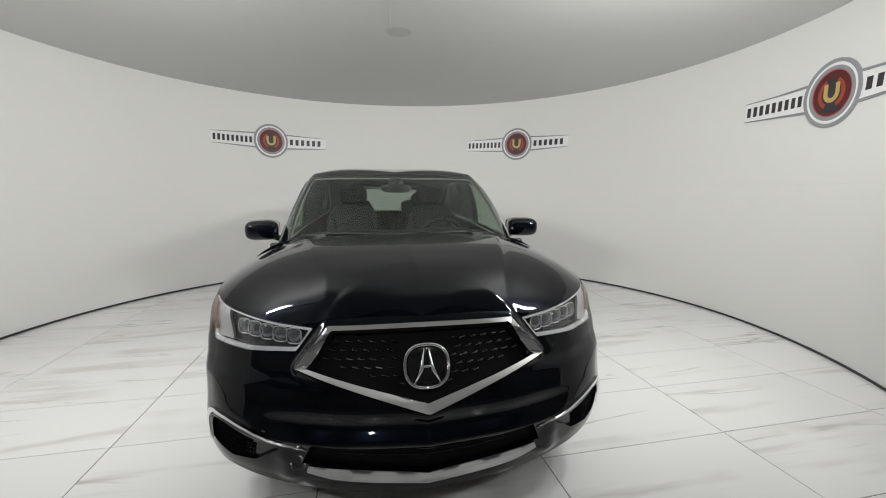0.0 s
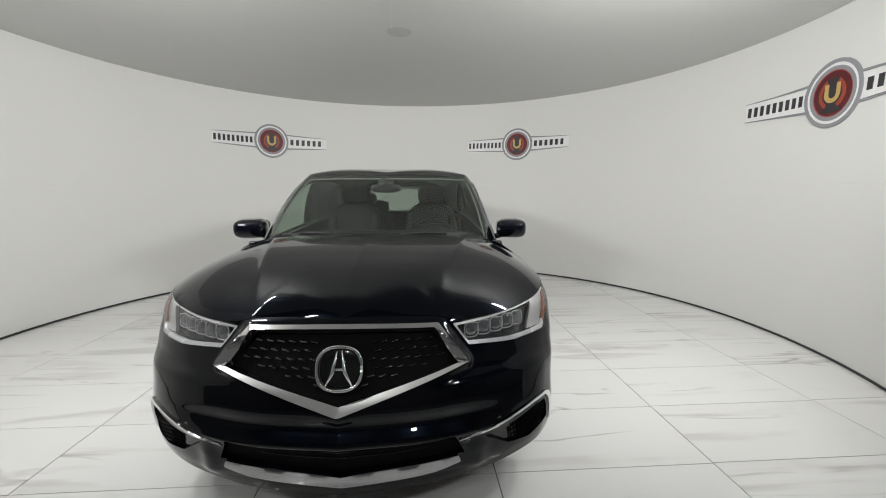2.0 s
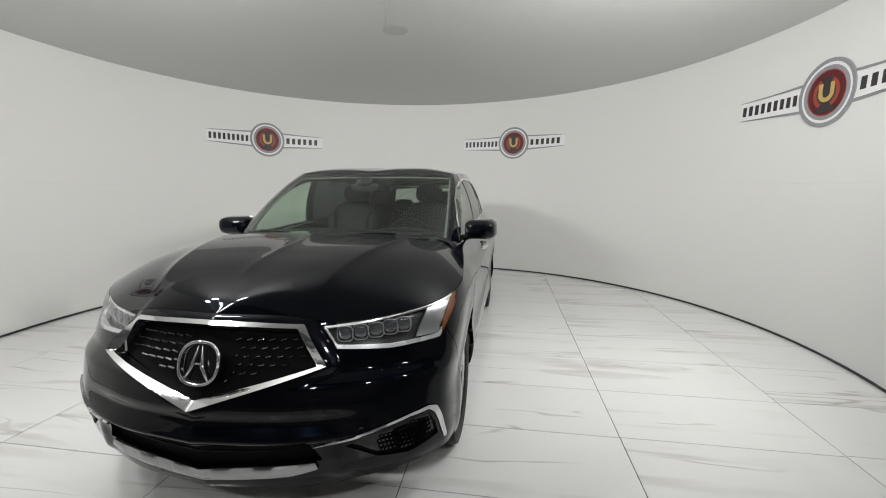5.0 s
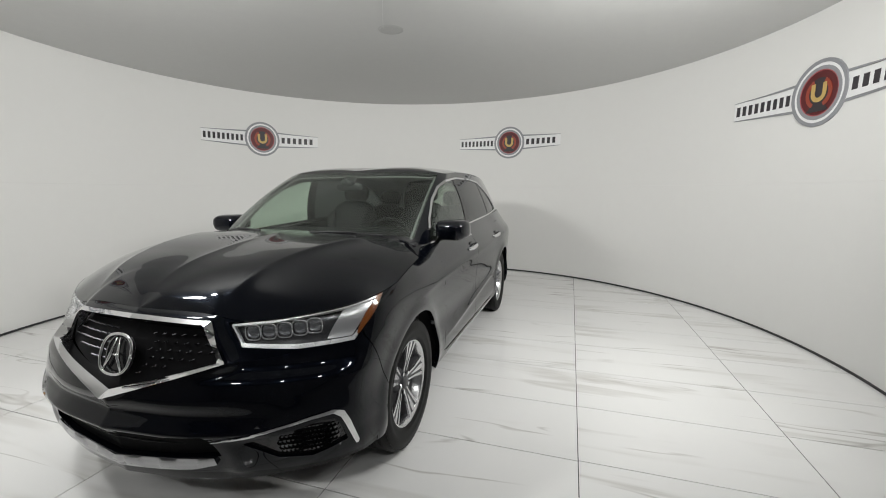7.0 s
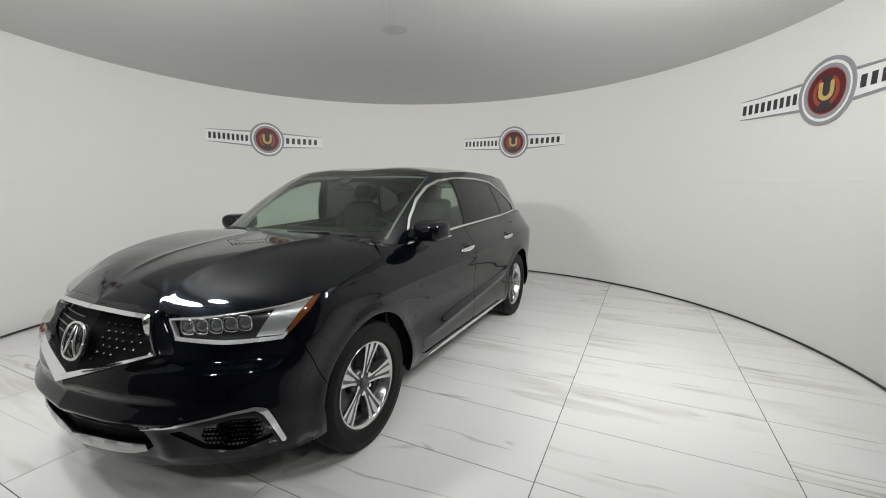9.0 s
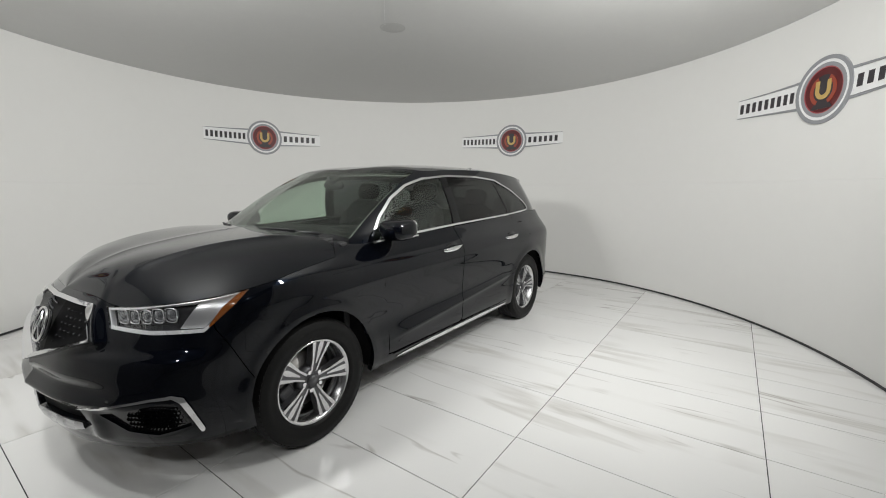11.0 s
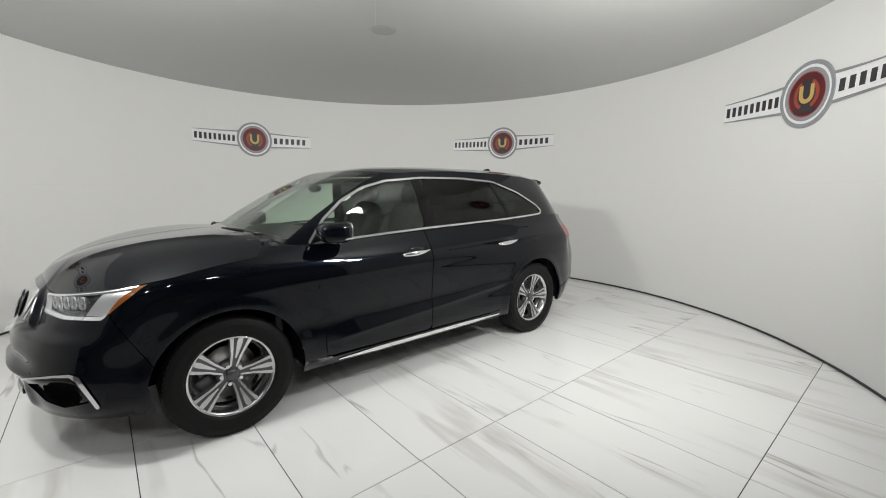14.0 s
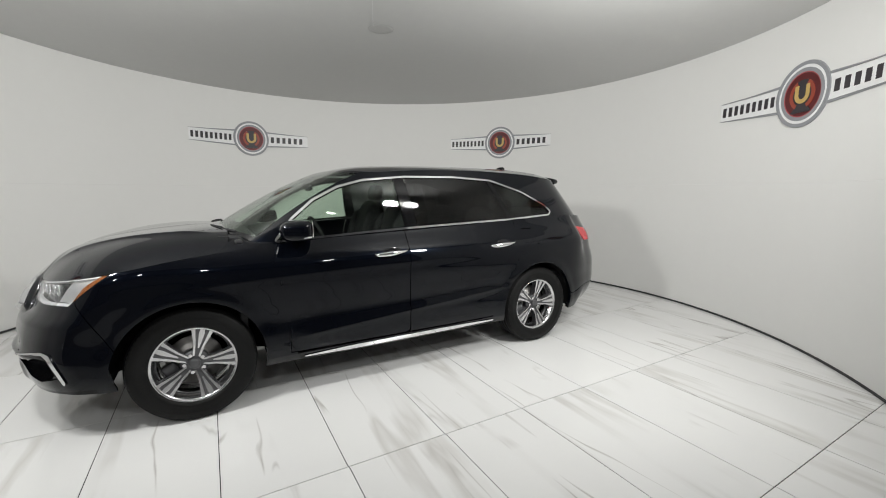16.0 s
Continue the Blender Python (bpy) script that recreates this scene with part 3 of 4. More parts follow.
def sculpt(g, u):
    """Works the nose: hollow cheeks beside the standing grille, a ledge under the lamps, a lip over the intake, fins beside it, and the flanks' creases."""
    x, y, z = g[..., 0], g[..., 1], g[..., 2]
    uu = np.broadcast_to(u, y.shape)
    off = step(poly_sd(GRILL)(y, z), 0.003, 0.045)
    front = 1 - step(uu, 3.6, 5.2)
    cheek = step(z, 0.69, 0.765) * (1 - 0.7 * step(z, 0.85, 0.95))
    chin = 0.8 * hump(z, 0.578, 0.032) * (1 - step(y, 0.40, 0.72))
    d = -0.026 * off * front * (cheek + chin)
    d += 0.013 * hump(z, 0.515, 0.018) * front * (1 - step(y, 0.45, 0.80))
    d += 0.014 * hump(y, 0.53, 0.045) * step(z, 0.30, 0.36) * (1 - step(z, 0.42, 0.50)) * front
    side = step(uu, 5.6, 6.4) * (1 - step(uu, 11.0, 12.0))
    crease = z - (0.905 - 0.035 * (x - 0.2))                 # shoulder line through the handles
    d += side * 0.007 * np.exp(-np.sqrt(crease ** 2 + 0.00003) / 0.05)
    swage = z - (0.50 - 0.085 * (x - 0.2))                    # lower door line rising to the rear wheel
    mid = step(x, -0.95, -0.55) * (1 - step(x, 0.75, 1.1))
    d += side * mid * 0.013 * np.where(swage > 0, np.exp(-swage / 0.07), np.exp(swage / 0.022))
    n = np.cross(np.gradient(g, axis=1), np.gradient(g, axis=0))
    n /= np.maximum(np.linalg.norm(n, axis=2), 1e-9)[..., None]
    flip = np.sign((n * (g - np.array((0.2, 0, 0.7)))).sum(2))[..., None]
    g = g + n * flip * d[..., None]
    g[:, 0, 1] = 0.0
    g[:, -1, 1] = 0.0
    return g


grid = sculpt(grid, num)
lower = Skin(grid, num, VS)
TOP_LINE, TOP_NUM = grid[-1], num

on_side = lambda fn: (lambda x, y, z, u, v: np.where((u > 5.2) & (u < 13.2), fn(x, z), 9.0))
on_front = lambda fn: (lambda x, y, z, u, v: np.where(u < 4.2, fn(y, z), 9.0))
on_corner = lambda fn: (lambda x, y, z, u, v: np.where(u < 6.2, fn(y - (x - 2.0), z), 9.0))
on_tail = lambda fn: (lambda x, y, z, u, v: np.where(u > 10.5, fn(y + (x + 2.0), z), 9.0))

ARCH = 0.418
door_front = poly_sd([(1.13, 1.3), (1.105, 1.03), (1.05, 0.84), (1.012, 0.56), (1.005, 0.335), (0.105, 0.335), (0.105, 1.3)])
door_rear = poly_sd([(0.105, 1.3), (0.105, 0.335), (-0.70, 0.335), (-0.735, 0.54), (-0.92, 0.72), (-1.0, 0.93), (-0.985, 1.3)])
lamp_shape = poly_sd([(0.075, 0.912), (0.30, 0.925), (0.62, 0.955), (0.99, 0.988), (0.905, 0.92), (0.74, 0.815), (0.42, 0.808), (0.13, 0.822)])
grill_out = poly_sd(GRILL)
fog_line = line_sd([(-0.05, 0.487, 0.0030), (0.45, 0.553, 0.0055), (0.575, 0.560, 0.0075), (0.628, 0.540, 0.015), (0.66, 0.495, 0.016), (0.715, 0.395, 0.013)])
fog_hole = poly_sd([(0.10, 0.470), (0.50, 0.533), (0.585, 0.528), (0.632, 0.475), (0.662, 0.415), (0.46, 0.378), (0.28, 0.395)])
intake = poly_sd([(-0.435, 0.513), (0, 0.488), (0.435, 0.513), (0.478, 0.416), (0, 0.378), (-0.478, 0.416)])
skid = poly_sd([(-0.45, 0.412), (0, 0.376), (0.45, 0.412), (0.46, 0.384), (0.36, 0.356), (0, 0.320), (-0.36, 0.356), (-0.46, 0.384)])
tail_shape = poly_sd([(0.60, 1.045), (0.99, 1.088), (0.955, 1.0), (0.88, 0.935), (0.60, 0.93)])
fuel_shape = poly_sd([(-1.045, 1.075), (-1.205, 1.075), (-1.205, 0.985), (-1.045, 0.985)], 0.022)
sill = lambda x, z: z - (0.322 - 0.004 * x)

lower.part("arch", on_side(lambda x, z: np.minimum(np.hypot(x - AXLE_F, z - 0.36), np.hypot(x - AXLE_R, z - 0.36)) - ARCH))
lower.band("door_front", on_side(door_front))
lower.band("door_rear", on_side(door_rear))
lower.part("sill", on_side(sill))
lower.part("strip", on_side(line_sd([(0.94, 0.292, 0.004), (0.6, 0.296, 0.016), (-0.3, 0.300, 0.016), (-0.72, 0.302, 0.006)])))
lower.band("fuel", on_side(fuel_shape), 0.003)
lower.part("lamp", on_corner(lamp_shape))
lower.part("grill", on_front(grill_out))
grill_in = poly_sd([(0, 0.911), (0.357, 0.902), (0.452, 0.777), (0.0, 0.656), (-0.452, 0.777), (-0.357, 0.902)])
lower.part("grill_hole", on_front(grill_in))
lower.part("fog_strip", on_corner(fog_line))
lower.part("fog_hole", on_corner(fog_hole))
lower.part("intake", on_front(intake))
lower.part("skid", on_front(skid))
lower.part("tail", on_tail(tail_shape))
seam = lambda x, z: 1.985 + 0.52 * (np.minimum(z, 0.825) - 0.60) - x
lower.part("nose_end", lambda x, y, z, u, v: np.where(u < 7, seam(x, z), 9.0))
lower.part("gap", lambda x, y, z, u, v: np.where((u < 7) & (z < 0.90), np.abs(seam(x, z)) - 0.0022, 9.0))
lower.part("tail_end", lambda x, y, z, u, v: np.where((u > 11) & (z < 0.80), x + 1.72, np.where(u > 11, np.maximum(x + 1.72, z - 0.80), 9.0)))
lower.part("lower_lip", lambda x, y, z, u, v: np.where((u < 5.0), z - 0.335, 9.0))

HOLES = {"arch", "gap", "lamp", "grill", "fog_strip", "fog_hole", "intake", "skid", "tail", "fuel", "strip"}
plain = lambda tags: not (tags & HOLES)
shell("front_bumper", lower, lower.pick(lambda t: plain(t) and "nose_end" in t and "lower_lip" not in t), PAINT, car, 0.03, label="glossy black front bumper cover")
shell("bumper_lip", lower, lower.pick(lambda t: plain(t) and "nose_end" in t and "lower_lip" in t), PILLAR, car, 0.03, -0.002, label="black lower bumper lip")
side_body = lambda t: plain(t) and not t & {"nose_end", "door_front", "door_rear", "tail_end", "sill"}
split_x = lambda faces, lo, hi: [f for f in faces if lo <= sum(lower.v[i][0] for i in f) / len(f) < hi]
rest = lower.pick(side_body)
both("fender", lower, split_x(rest, 0.95, 3), PAINT, car, thick=0.03)
both("quarter_panel", lower, split_x(rest, -3, -0.6), PAINT, car, thick=0.03)
sill_faces = lower.pick(lambda t: plain(t) and "sill" in t and not t & {"nose_end", "tail_end", "door_front", "door_rear"})
for a, b, kind in ((-3, AXLE_R, "rear_valance"), (AXLE_R, AXLE_F, "sill_panel"), (AXLE_F, 3, "front_valance")):
    if split_x(sill_faces, a, b):
        both(kind, lower, split_x(sill_faces, a, b), GLOSS_BLACK, car, thick=0.04)
both("sill_strip", lower, lower.pick(lambda t: "strip" in t and "arch" not in t), CHROME, car, thick=0.014, out=0.007, label="chrome sill strip")
doors_f = both("front_door", lower, lower.pick(lambda t: plain(t) and "door_front" in t), PAINT, car, thick=0.03)
doors_r = both("rear_door", lower, lower.pick(lambda t: plain(t) and "door_rear" in t), PAINT, car, thick=0.03)
shell("rear_bumper", lower, lower.pick(lambda t: plain(t) and "tail_end" in t), PAINT, car, 0.03)
shell("fuel_flap", lower, lower.pick(lambda t: "fuel" in t and "gap" not in t), PAINT, car, 0.02, side=1)
shell("fuel_blank", lower, lower.pick(lambda t: "fuel" in t and "gap" not in t), PAINT, car, 0.02, side=-1)
tails = both("tail_lamp", lower, lower.pick(lambda t: "tail" in t), RED_LENS, car, thick=0.04, out=0.003, label="red tail lamp")

# grille: chrome frame, dark back, rows of short blades and the badge
def frame_lift(p):
    """The frame's face leans up: its lower border stands proud of its upper one, above and below the opening."""
    d = np.clip(grill_out(p[:, 1], p[:, 2]), -0.04, 0)
    high = np.clip((p[:, 2] - 0.83) / 0.06, 0, 1)
    return (0.024 + 1.1 * d) * (1 - high) + (0.008 - 0.35 * d) * high


shell("grille_frame", lower, lower.pick(lambda t: "grill" in t and "grill_hole" not in t), CHROME, car, 0.045, frame_lift, label="chrome grille frame")
grille_back = shell("grille", lower, lower.pick(lambda t: "grill_hole" in t), DARK, car, 0.02, -0.045, label="black diamond grille with short blades")
front_x = lambda y, z: float(nose(z)) - float(curve(abs(y) / 0.92, [q for _, q in FRONT], [d for d, _ in FRONT]))
BLADE = simple("dark_chrome_blade", (0.20, 0.20, 0.22), 0.14, 1.0)
inside_grill, blade_mesh = poly_sd(GRILL), None
for i in range(10):
    for j in range(-12, 13):
        y, z = j * 0.045 + (0.0225 if i % 2 else 0), 0.655 + i * 0.029
        if inside_grill(np.array([y]), np.array([z]))[0] > -0.047 or math.hypot(y, (z - 0.785) * 0.95) < 0.10:
            continue
        if blade_mesh is None:
            bm = bmesh.new()
            box(bm, (0.008, 0.029, 0.0055), None, 0.0018, 1)
            b = part("blade", bm, BLADE, grille_back)
            blade_mesh = b.data
        else:
            b = new("blade", blade_mesh)
            b.parent = grille_back
        b.matrix_basis = pose(front_x(y, z) - 0.040, y + CAR_Y, z, math.copysign(20, y) if abs(y) > 0.05 else 0, 22, 0)
bx, bz = front_x(0, 0.785) - 0.004, 0.785
badge_m = pose(bx, CAR_Y, bz, 0, -19, 0)
bm = bmesh.new()
ring = [badge_m @ Vector((0.004, 0.084 * math.copysign(abs(math.cos(a)) ** 0.8, math.cos(a)), 0.080 * math.copysign(abs(math.sin(a)) ** 0.8, math.sin(a))))
        for a in np.linspace(0, 2 * math.pi, 49)[:-1]]
ring.append(ring[0])
tube(bm, ring, 0.0068, 8)
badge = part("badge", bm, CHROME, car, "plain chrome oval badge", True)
bm = bmesh.new()
for e in (-1, 1):
    tube(bm, [badge_m @ Vector((0.006, e * 0.009, 0.066)), badge_m @ Vector((0.010, e * 0.022, -0.012)), badge_m @ Vector((0.004, e * 0.050, -0.066))], [0.003, 0.0078, 0.005], 6)
tube(bm, [badge_m @ Vector((0.008, -0.02, -0.002)), badge_m @ Vector((0.008, 0.02, -0.002))], 0.005, 6)
part("badge_bar", bm, CHROME, badge, smooth=True)
bm = bmesh.new()
blob(bm, badge_m @ pose(-0.014, 0, 0), (0.02, 0.165, 0.155), 2.6)
part("badge_plate", bm, GLOSS_BLACK, badge, smooth=True)

shell("skid_plate", lower, lower.pick(lambda t: "skid" in t and "intake" not in t), SKID_CHROME, car, 0.012, lambda p: 0.012 - 9.0 * (p[:, 2] - 0.350 - 0.20 * p[:, 1] ** 2) ** 2 - 0.005 * step(np.cos(2 * np.pi * p[:, 1] / 0.17), -0.2, 0.2) * step(-skid(p[:, 1], p[:, 2]), 0.005, 0.012), label="chrome lower skid plate")
shell("intake_mesh", lower, lower.pick(lambda t: "intake" in t), DARK, car, 0.02, -0.024, label="black lower air intake")
bm = bmesh.new()
bar = [(front_x(y, 0.445) - 0.026, y + CAR_Y, 0.445 + 0.10 * y * y) for y in np.linspace(-0.42, 0.42, 25)]
tube(bm, bar, 0.006, 6)
part("intake_bar", bm, PILLAR, car, smooth=True)
for y in (-0.62, -0.24, 0.24, 0.62):
    z = 0.535 - 0.02 * (abs(y) < 0.3)
    bm = bmesh.new()
    bmesh.ops.create_cone(bm, cap_ends=True, segments=20, radius1=0.011, radius2=0.010, depth=0.006,
                          matrix=pose(front_x(y, z) + 0.001, y + CAR_Y, z, 0, 90, math.degrees(math.atan2(y, 1.3))))
    part("parking_sensor", bm, GLOSS_BLACK, car)
both("fog_trim", lower, lower.pick(lambda t: "fog_strip" in t), CHROME, car, thick=0.03, out=0.008, label="chrome bumper corner trim")
vents = both("bumper_vent", lower, lower.pick(lambda t: "fog_hole" in t and "fog_strip" not in t), GLOSS_BLACK, car, thick=0.02, out=-0.014, label="black honeycomb bumper vent")
for vent, e in zip(vents, (1, -1)):
    bm = bmesh.new()
    for i in range(7):
        for j in range(24):
            a, z = 0.28 + j * 0.022 + (0.011 if i % 2 else 0), 0.365 + i * 0.022
            if fog_hole(np.array([a]), np.array([z]))[0] > -0.014:
                continue
            y = 0.45
            for _ in range(12):
                y += 0.5 * (a - (y - (front_x(y, z) - 2.0)))
                y = min(max(y, 0.0), 0.905)
            bmesh.ops.create_cone(bm, cap_ends=False, segments=6, radius1=0.0115, radius2=0.0105, depth=0.012,
                                  matrix=pose(front_x(y, z) - 0.010, e * y + CAR_Y, z, 0, 90, e * 45))
    part("honeycomb", bm, GLOSS_BLACK, vent)["kind"] = "stuff"

# headlamps: reflector bowl, five projectors, light guides, amber corner, clear cover
lamp_faces = lower.pick(lambda t: "lamp" in t)
bowls = both("headlamp", lower, lamp_faces, simple("lamp_housing", (0.085, 0.085, 0.09), 0.22, 0.7), car, thick=0.02, out=-0.045, label="clear headlamp with five projectors")


def corner_point(a, z):
    """The place on the front corner for a = y - (x - 2) and the height z, and the way out from it."""
    p = np.array(lower.v)
    near = (np.array([q[0] for q in lower.u]) < 7)
    d = np.where(near, np.hypot(p[:, 1] - p[:, 0] + 2.0 - a, p[:, 2] - z), 9)
    i = np.argsort(d)[:4]
    w = 1 / (d[i] + 1e-4)
    c = (p[i] * w[:, None]).sum(0) / w.sum()
    turn = math.atan2(c[1] - 0.10, c[0] - 1.55)
    return Vector(c), turn


lower.part("amber", on_corner(poly_sd([(0.757, 0.838), (0.838, 0.919), (0.935, 0.979), (1.0, 0.992), (0.905, 0.915), (0.80, 0.838)])))
lower.part("guide", on_corner(lambda a, z: np.abs(lamp_shape(a, z) + 0.010) - 0.0045 - 0.004 * (z < 0.845) * np.clip((0.845 - z) / 0.02, 0, 1)))
lower.part("blade", on_corner(poly_sd([(0.585, 0.835), (0.735, 0.835), (0.93, 0.975), (0.70, 0.950)])))
for bowl, e in zip(bowls, (1, -1)):
    shell("amber_marker", lower, lower.pick(lambda t: "lamp" in t and "amber" in t), AMBER, bowl, 0.008, -0.008, side=e, label="amber side marker")
    shell("light_guide", lower, lower.pick(lambda t: "lamp" in t and "guide" in t and "amber" not in t), LAMP_SILVER, bowl, 0.022, -0.006, side=e, label="bright light guide")
    shell("reflector", lower, lower.pick(lambda t: "lamp" in t and "blade" in t and not t & {"amber", "guide"}), BLADE_SILVER, bowl, 0.012, -0.018, side=e, label="silver reflector blade")
    for i in range(5):
        a = 0.185 + 0.082 * i
        c, turn = corner_point(a, 0.868 + 0.05 * (a - 0.2))
        m = Matrix.Translation((c.x - 0.03, e * (c.y - 0.012) + CAR_Y, c.z)) @ pose(0, 0, 0, 0, 0, e * math.degrees(turn) * 0.55)
        bm = bmesh.new()
        tube(bm, [m @ Vector((0.010, 0.031 * math.copysign(abs(math.cos(t)) ** 0.6, math.cos(t)), 0.032 * math.copysign(abs(math.sin(t)) ** 0.6, math.sin(t)))) for t in np.linspace(0, 2 * math.pi, 25)], 0.0028, 6)
        part("projector", bm, BEZEL, bowl, smooth=True)
        bm = bmesh.new()
        blob(bm, m, (0.035, 0.058, 0.058), 2.4, 16, 10)
        part("lens", bm, LENS_GLASS, bowl, smooth=True)
    cover = shell("cover", lower, lamp_faces, CLEAR, bowl, 0.003, 0.001, side=e)
    cover.visible_shadow = False

# ---- hood: rows from the centre line out to the lower body's top edge ----
zc_hood = table((1.34, 1.185), (1.5, 1.183), (1.69, 1.170), (1.95, 1.138), (2.16, 1.093), (2.28, 1.045), (2.345, 1.005), (2.385, 0.965), (2.397, 0.952))
rows, ts = [], np.linspace(0, 1, 110)
edge = TOP_LINE[TOP_NUM < 8.01]
edge = edge[(edge[:, 0] > 1.36)][::-1]              # from the cowl to the nose
length = np.concatenate([[0], np.cumsum(np.linalg.norm(np.diff(edge, axis=0), axis=1))])
length /= length[-1]
qs = np.linspace(0, 1, 96)
for t in ts:
    e = np.array([np.interp(t, length, edge[:, k]) for k in range(3)])
    cx = 1.36 + (2.397 - 1.36) * (1 - (1 - t) ** 1.15)
    cz = float(zc_hood(cx))
    bow = 1 - qs ** 4.2
    hx = cx + (e[0] - cx) * qs ** 2.6 - 0.085 * qs ** 2 * (1 - qs ** 6) * (1 - t) ** 6
    hy = e[1] * qs
    ridge_y = 0.365 + 0.25 * np.clip((2.36 - hx) / 1.0, 0, 1)             # two ridges part from the grille's corners to the pillars
    ends = step(hx, 1.38, 1.60) * (1 - step(hx, 2.16, 2.36))
    fold = ridge_y - hy
    ridge = 0.016 * np.where(fold > 0, np.exp(-fold / 0.16), np.exp(fold / 0.035)) * ends
    ridge += 0.006 * np.exp(-np.sqrt(hy ** 2 + 0.00004) / 0.035) * ends
    rows.append(np.stack([hx, hy, e[2] + (cz - e[2]) * bow + ridge], 1))
rows = np.array(rows)
hood = Skin(rows, qs, ts)
hood.part("gap", lambda x, y, z, u, v: 0.997 - u)
shell("hood", hood, hood.pick(lambda t: "gap" not in t), PAINT, car, 0.03, axis=(1.6, 0, 0.4))

# ---- greenhouse ----
GH_BASE = [(1.42, 0, 1.150), (1.375, 0.40, 1.150), (1.265, 0.685, 1.138), (1.13, 0.812, 1.080), (0.90, 0.835, 1.090), (0.10, 0.832, 1.138),
           (-0.70, 0.815, 1.166), (-1.30, 0.79, 1.186), (-1.75, 0.735, 1.19), (-2.05, 0.58, 1.17), (-2.21, 0.30, 1.15), (-2.255, 0, 1.15)]
GH_TOP = [(0.545, 0, 1.606), (0.53, 0.38, 1.605), (0.475, 0.622, 1.597), (0.28, 0.688, 1.588), (0.02, 0.676, 1.606), (-0.35, 0.678, 1.618),
          (-0.85, 0.665, 1.614), (-1.30, 0.635, 1.592), (-1.62, 0.590, 1.562), (-1.78, 0.47, 1.555), (-1.88, 0.26, 1.565), (-1.90, 0, 1.572)]
base, gnum = spline(GH_BASE, 16)
top, _ = spline(GH_TOP, 16)
arch_up = curve(gnum, [0, 2, 3, 4, 5, 11], [0.035, 0.036, 0.050, 0.045, 0.0, 0.0])
arch_out = curve(gnum, [0, 2, 3, 5, 8, 11], [0.0, 0.0, 0.015, 0.030, 0.03, 0.01])
GV = np.linspace(0, 1, 44)
gg = []
for v in GV:
    row = base + (top - base) * v
    row[:, 2] += arch_up * 4 * v * (1 - v)
    row[:, 1] += arch_out * 4 * v * (1 - v) * (row[:, 1] > 0.3)
    gg.append(row)
upper = Skin(np.array(gg), gnum, GV)
flank = lambda fn: (lambda x, y, z, u, v: np.where((u > 2.55) & (u < 9.0), fn(x, z), 9.0))
dlo = poly_sd([(1.045, 1.108), (0.93, 1.248), (0.78, 1.370), (0.60, 1.462), (0.40, 1.515), (0.05, 1.545), (-0.41, 1.548), (-0.80, 1.525),
               (-1.14, 1.425), (-1.42, 1.295), (-1.485, 1.240), (-1.465, 1.218), (-0.95, 1.190), (-0.35, 1.172), (0.04, 1.160), (0.45, 1.142), (0.76, 1.125)])
upper.part("chrome", flank(lambda x, z: dlo(x, z) - 0.015))
upper.part("dlo", flank(dlo))
upper.part("b_post", flank(line_sd([(0.125, 1.62, 0.042), (0.035, 1.10, 0.055)])))
upper.part("b_gap", flank(line_sd([(0.145, 1.62, 0.003), (0.095, 1.10, 0.003)])))
upper.part("c_post", flank(line_sd([(-0.745, 1.60, 0.020), (-1.0, 1.12, 0.020)])))
upper.part("windshield", lambda x, y, z, u, v: np.maximum(np.maximum(u - 2.5, 0.03 - v), v - 0.955))
upper.part("rear_glass", lambda x, y, z, u, v: np.maximum(np.maximum(9.15 - u, 0.06 - v), v - 0.86))
frame_faces = upper.pick(lambda t: not t & {"chrome", "windshield", "rear_glass"})
shell("windshield_frame", upper, [f for f in frame_faces if sum(upper.u[i][0] for i in f) / len(f) < 2.5], GLOSS_BLACK, car, 0.02)
both("side_frame", upper, [f for f in frame_faces if 2.5 <= sum(upper.u[i][0] for i in f) / len(f) < 8.6], PAINT, car, thick=0.03)
shell("tailgate", upper, [f for f in frame_faces if 8.6 <= sum(upper.u[i][0] for i in f) / len(f)], PAINT, car, 0.03)
both("window_trim", upper, upper.pick(lambda t: "chrome" in t and "dlo" not in t), CHROME, car, thick=0.016, out=0.006, label="chrome window surround")
both("b_pillar", upper, upper.pick(lambda t: {"dlo", "b_post"} <= t and "b_gap" not in t), PILLAR, car, thick=0.02, out=-0.002, label="gloss black centre pillar")
both("c_pillar", upper, upper.pick(lambda t: {"dlo", "c_post"} <= t), PILLAR, car, thick=0.02, out=-0.002)
panes = upper.pick(lambda t: "dlo" in t and not t & {"b_post", "c_post"})
mx = lambda f: sum(upper.v[i][0] for i in f) / len(f)
for nm, lo, hi, mat, lab in (("front_window", 0.05, 2, GLASS, "green-tinted front door glass"), ("rear_window", -0.88, 0.05, PRIVACY, "dark privacy glass"), ("quarter_window", -2, -0.88, PRIVACY, "dark privacy glass")):
    pick = [f for f in panes if lo < mx(f) <= hi]
    for w in both(nm, upper, pick, mat, car, thick=0.004, out=-0.005, label=lab):
        w.visible_shadow = False
for nm, tag, mat, lab in (("windshield", "windshield", GLASS, "green-tinted windshield glass"), ("rear_screen", "rear_glass", REAR_GLASS, "dark rear screen")):
    w = shell(nm, upper, upper.pick(lambda t: tag in t), mat, car, 0.004, 0.002, label=lab)
    w.visible_shadow = False

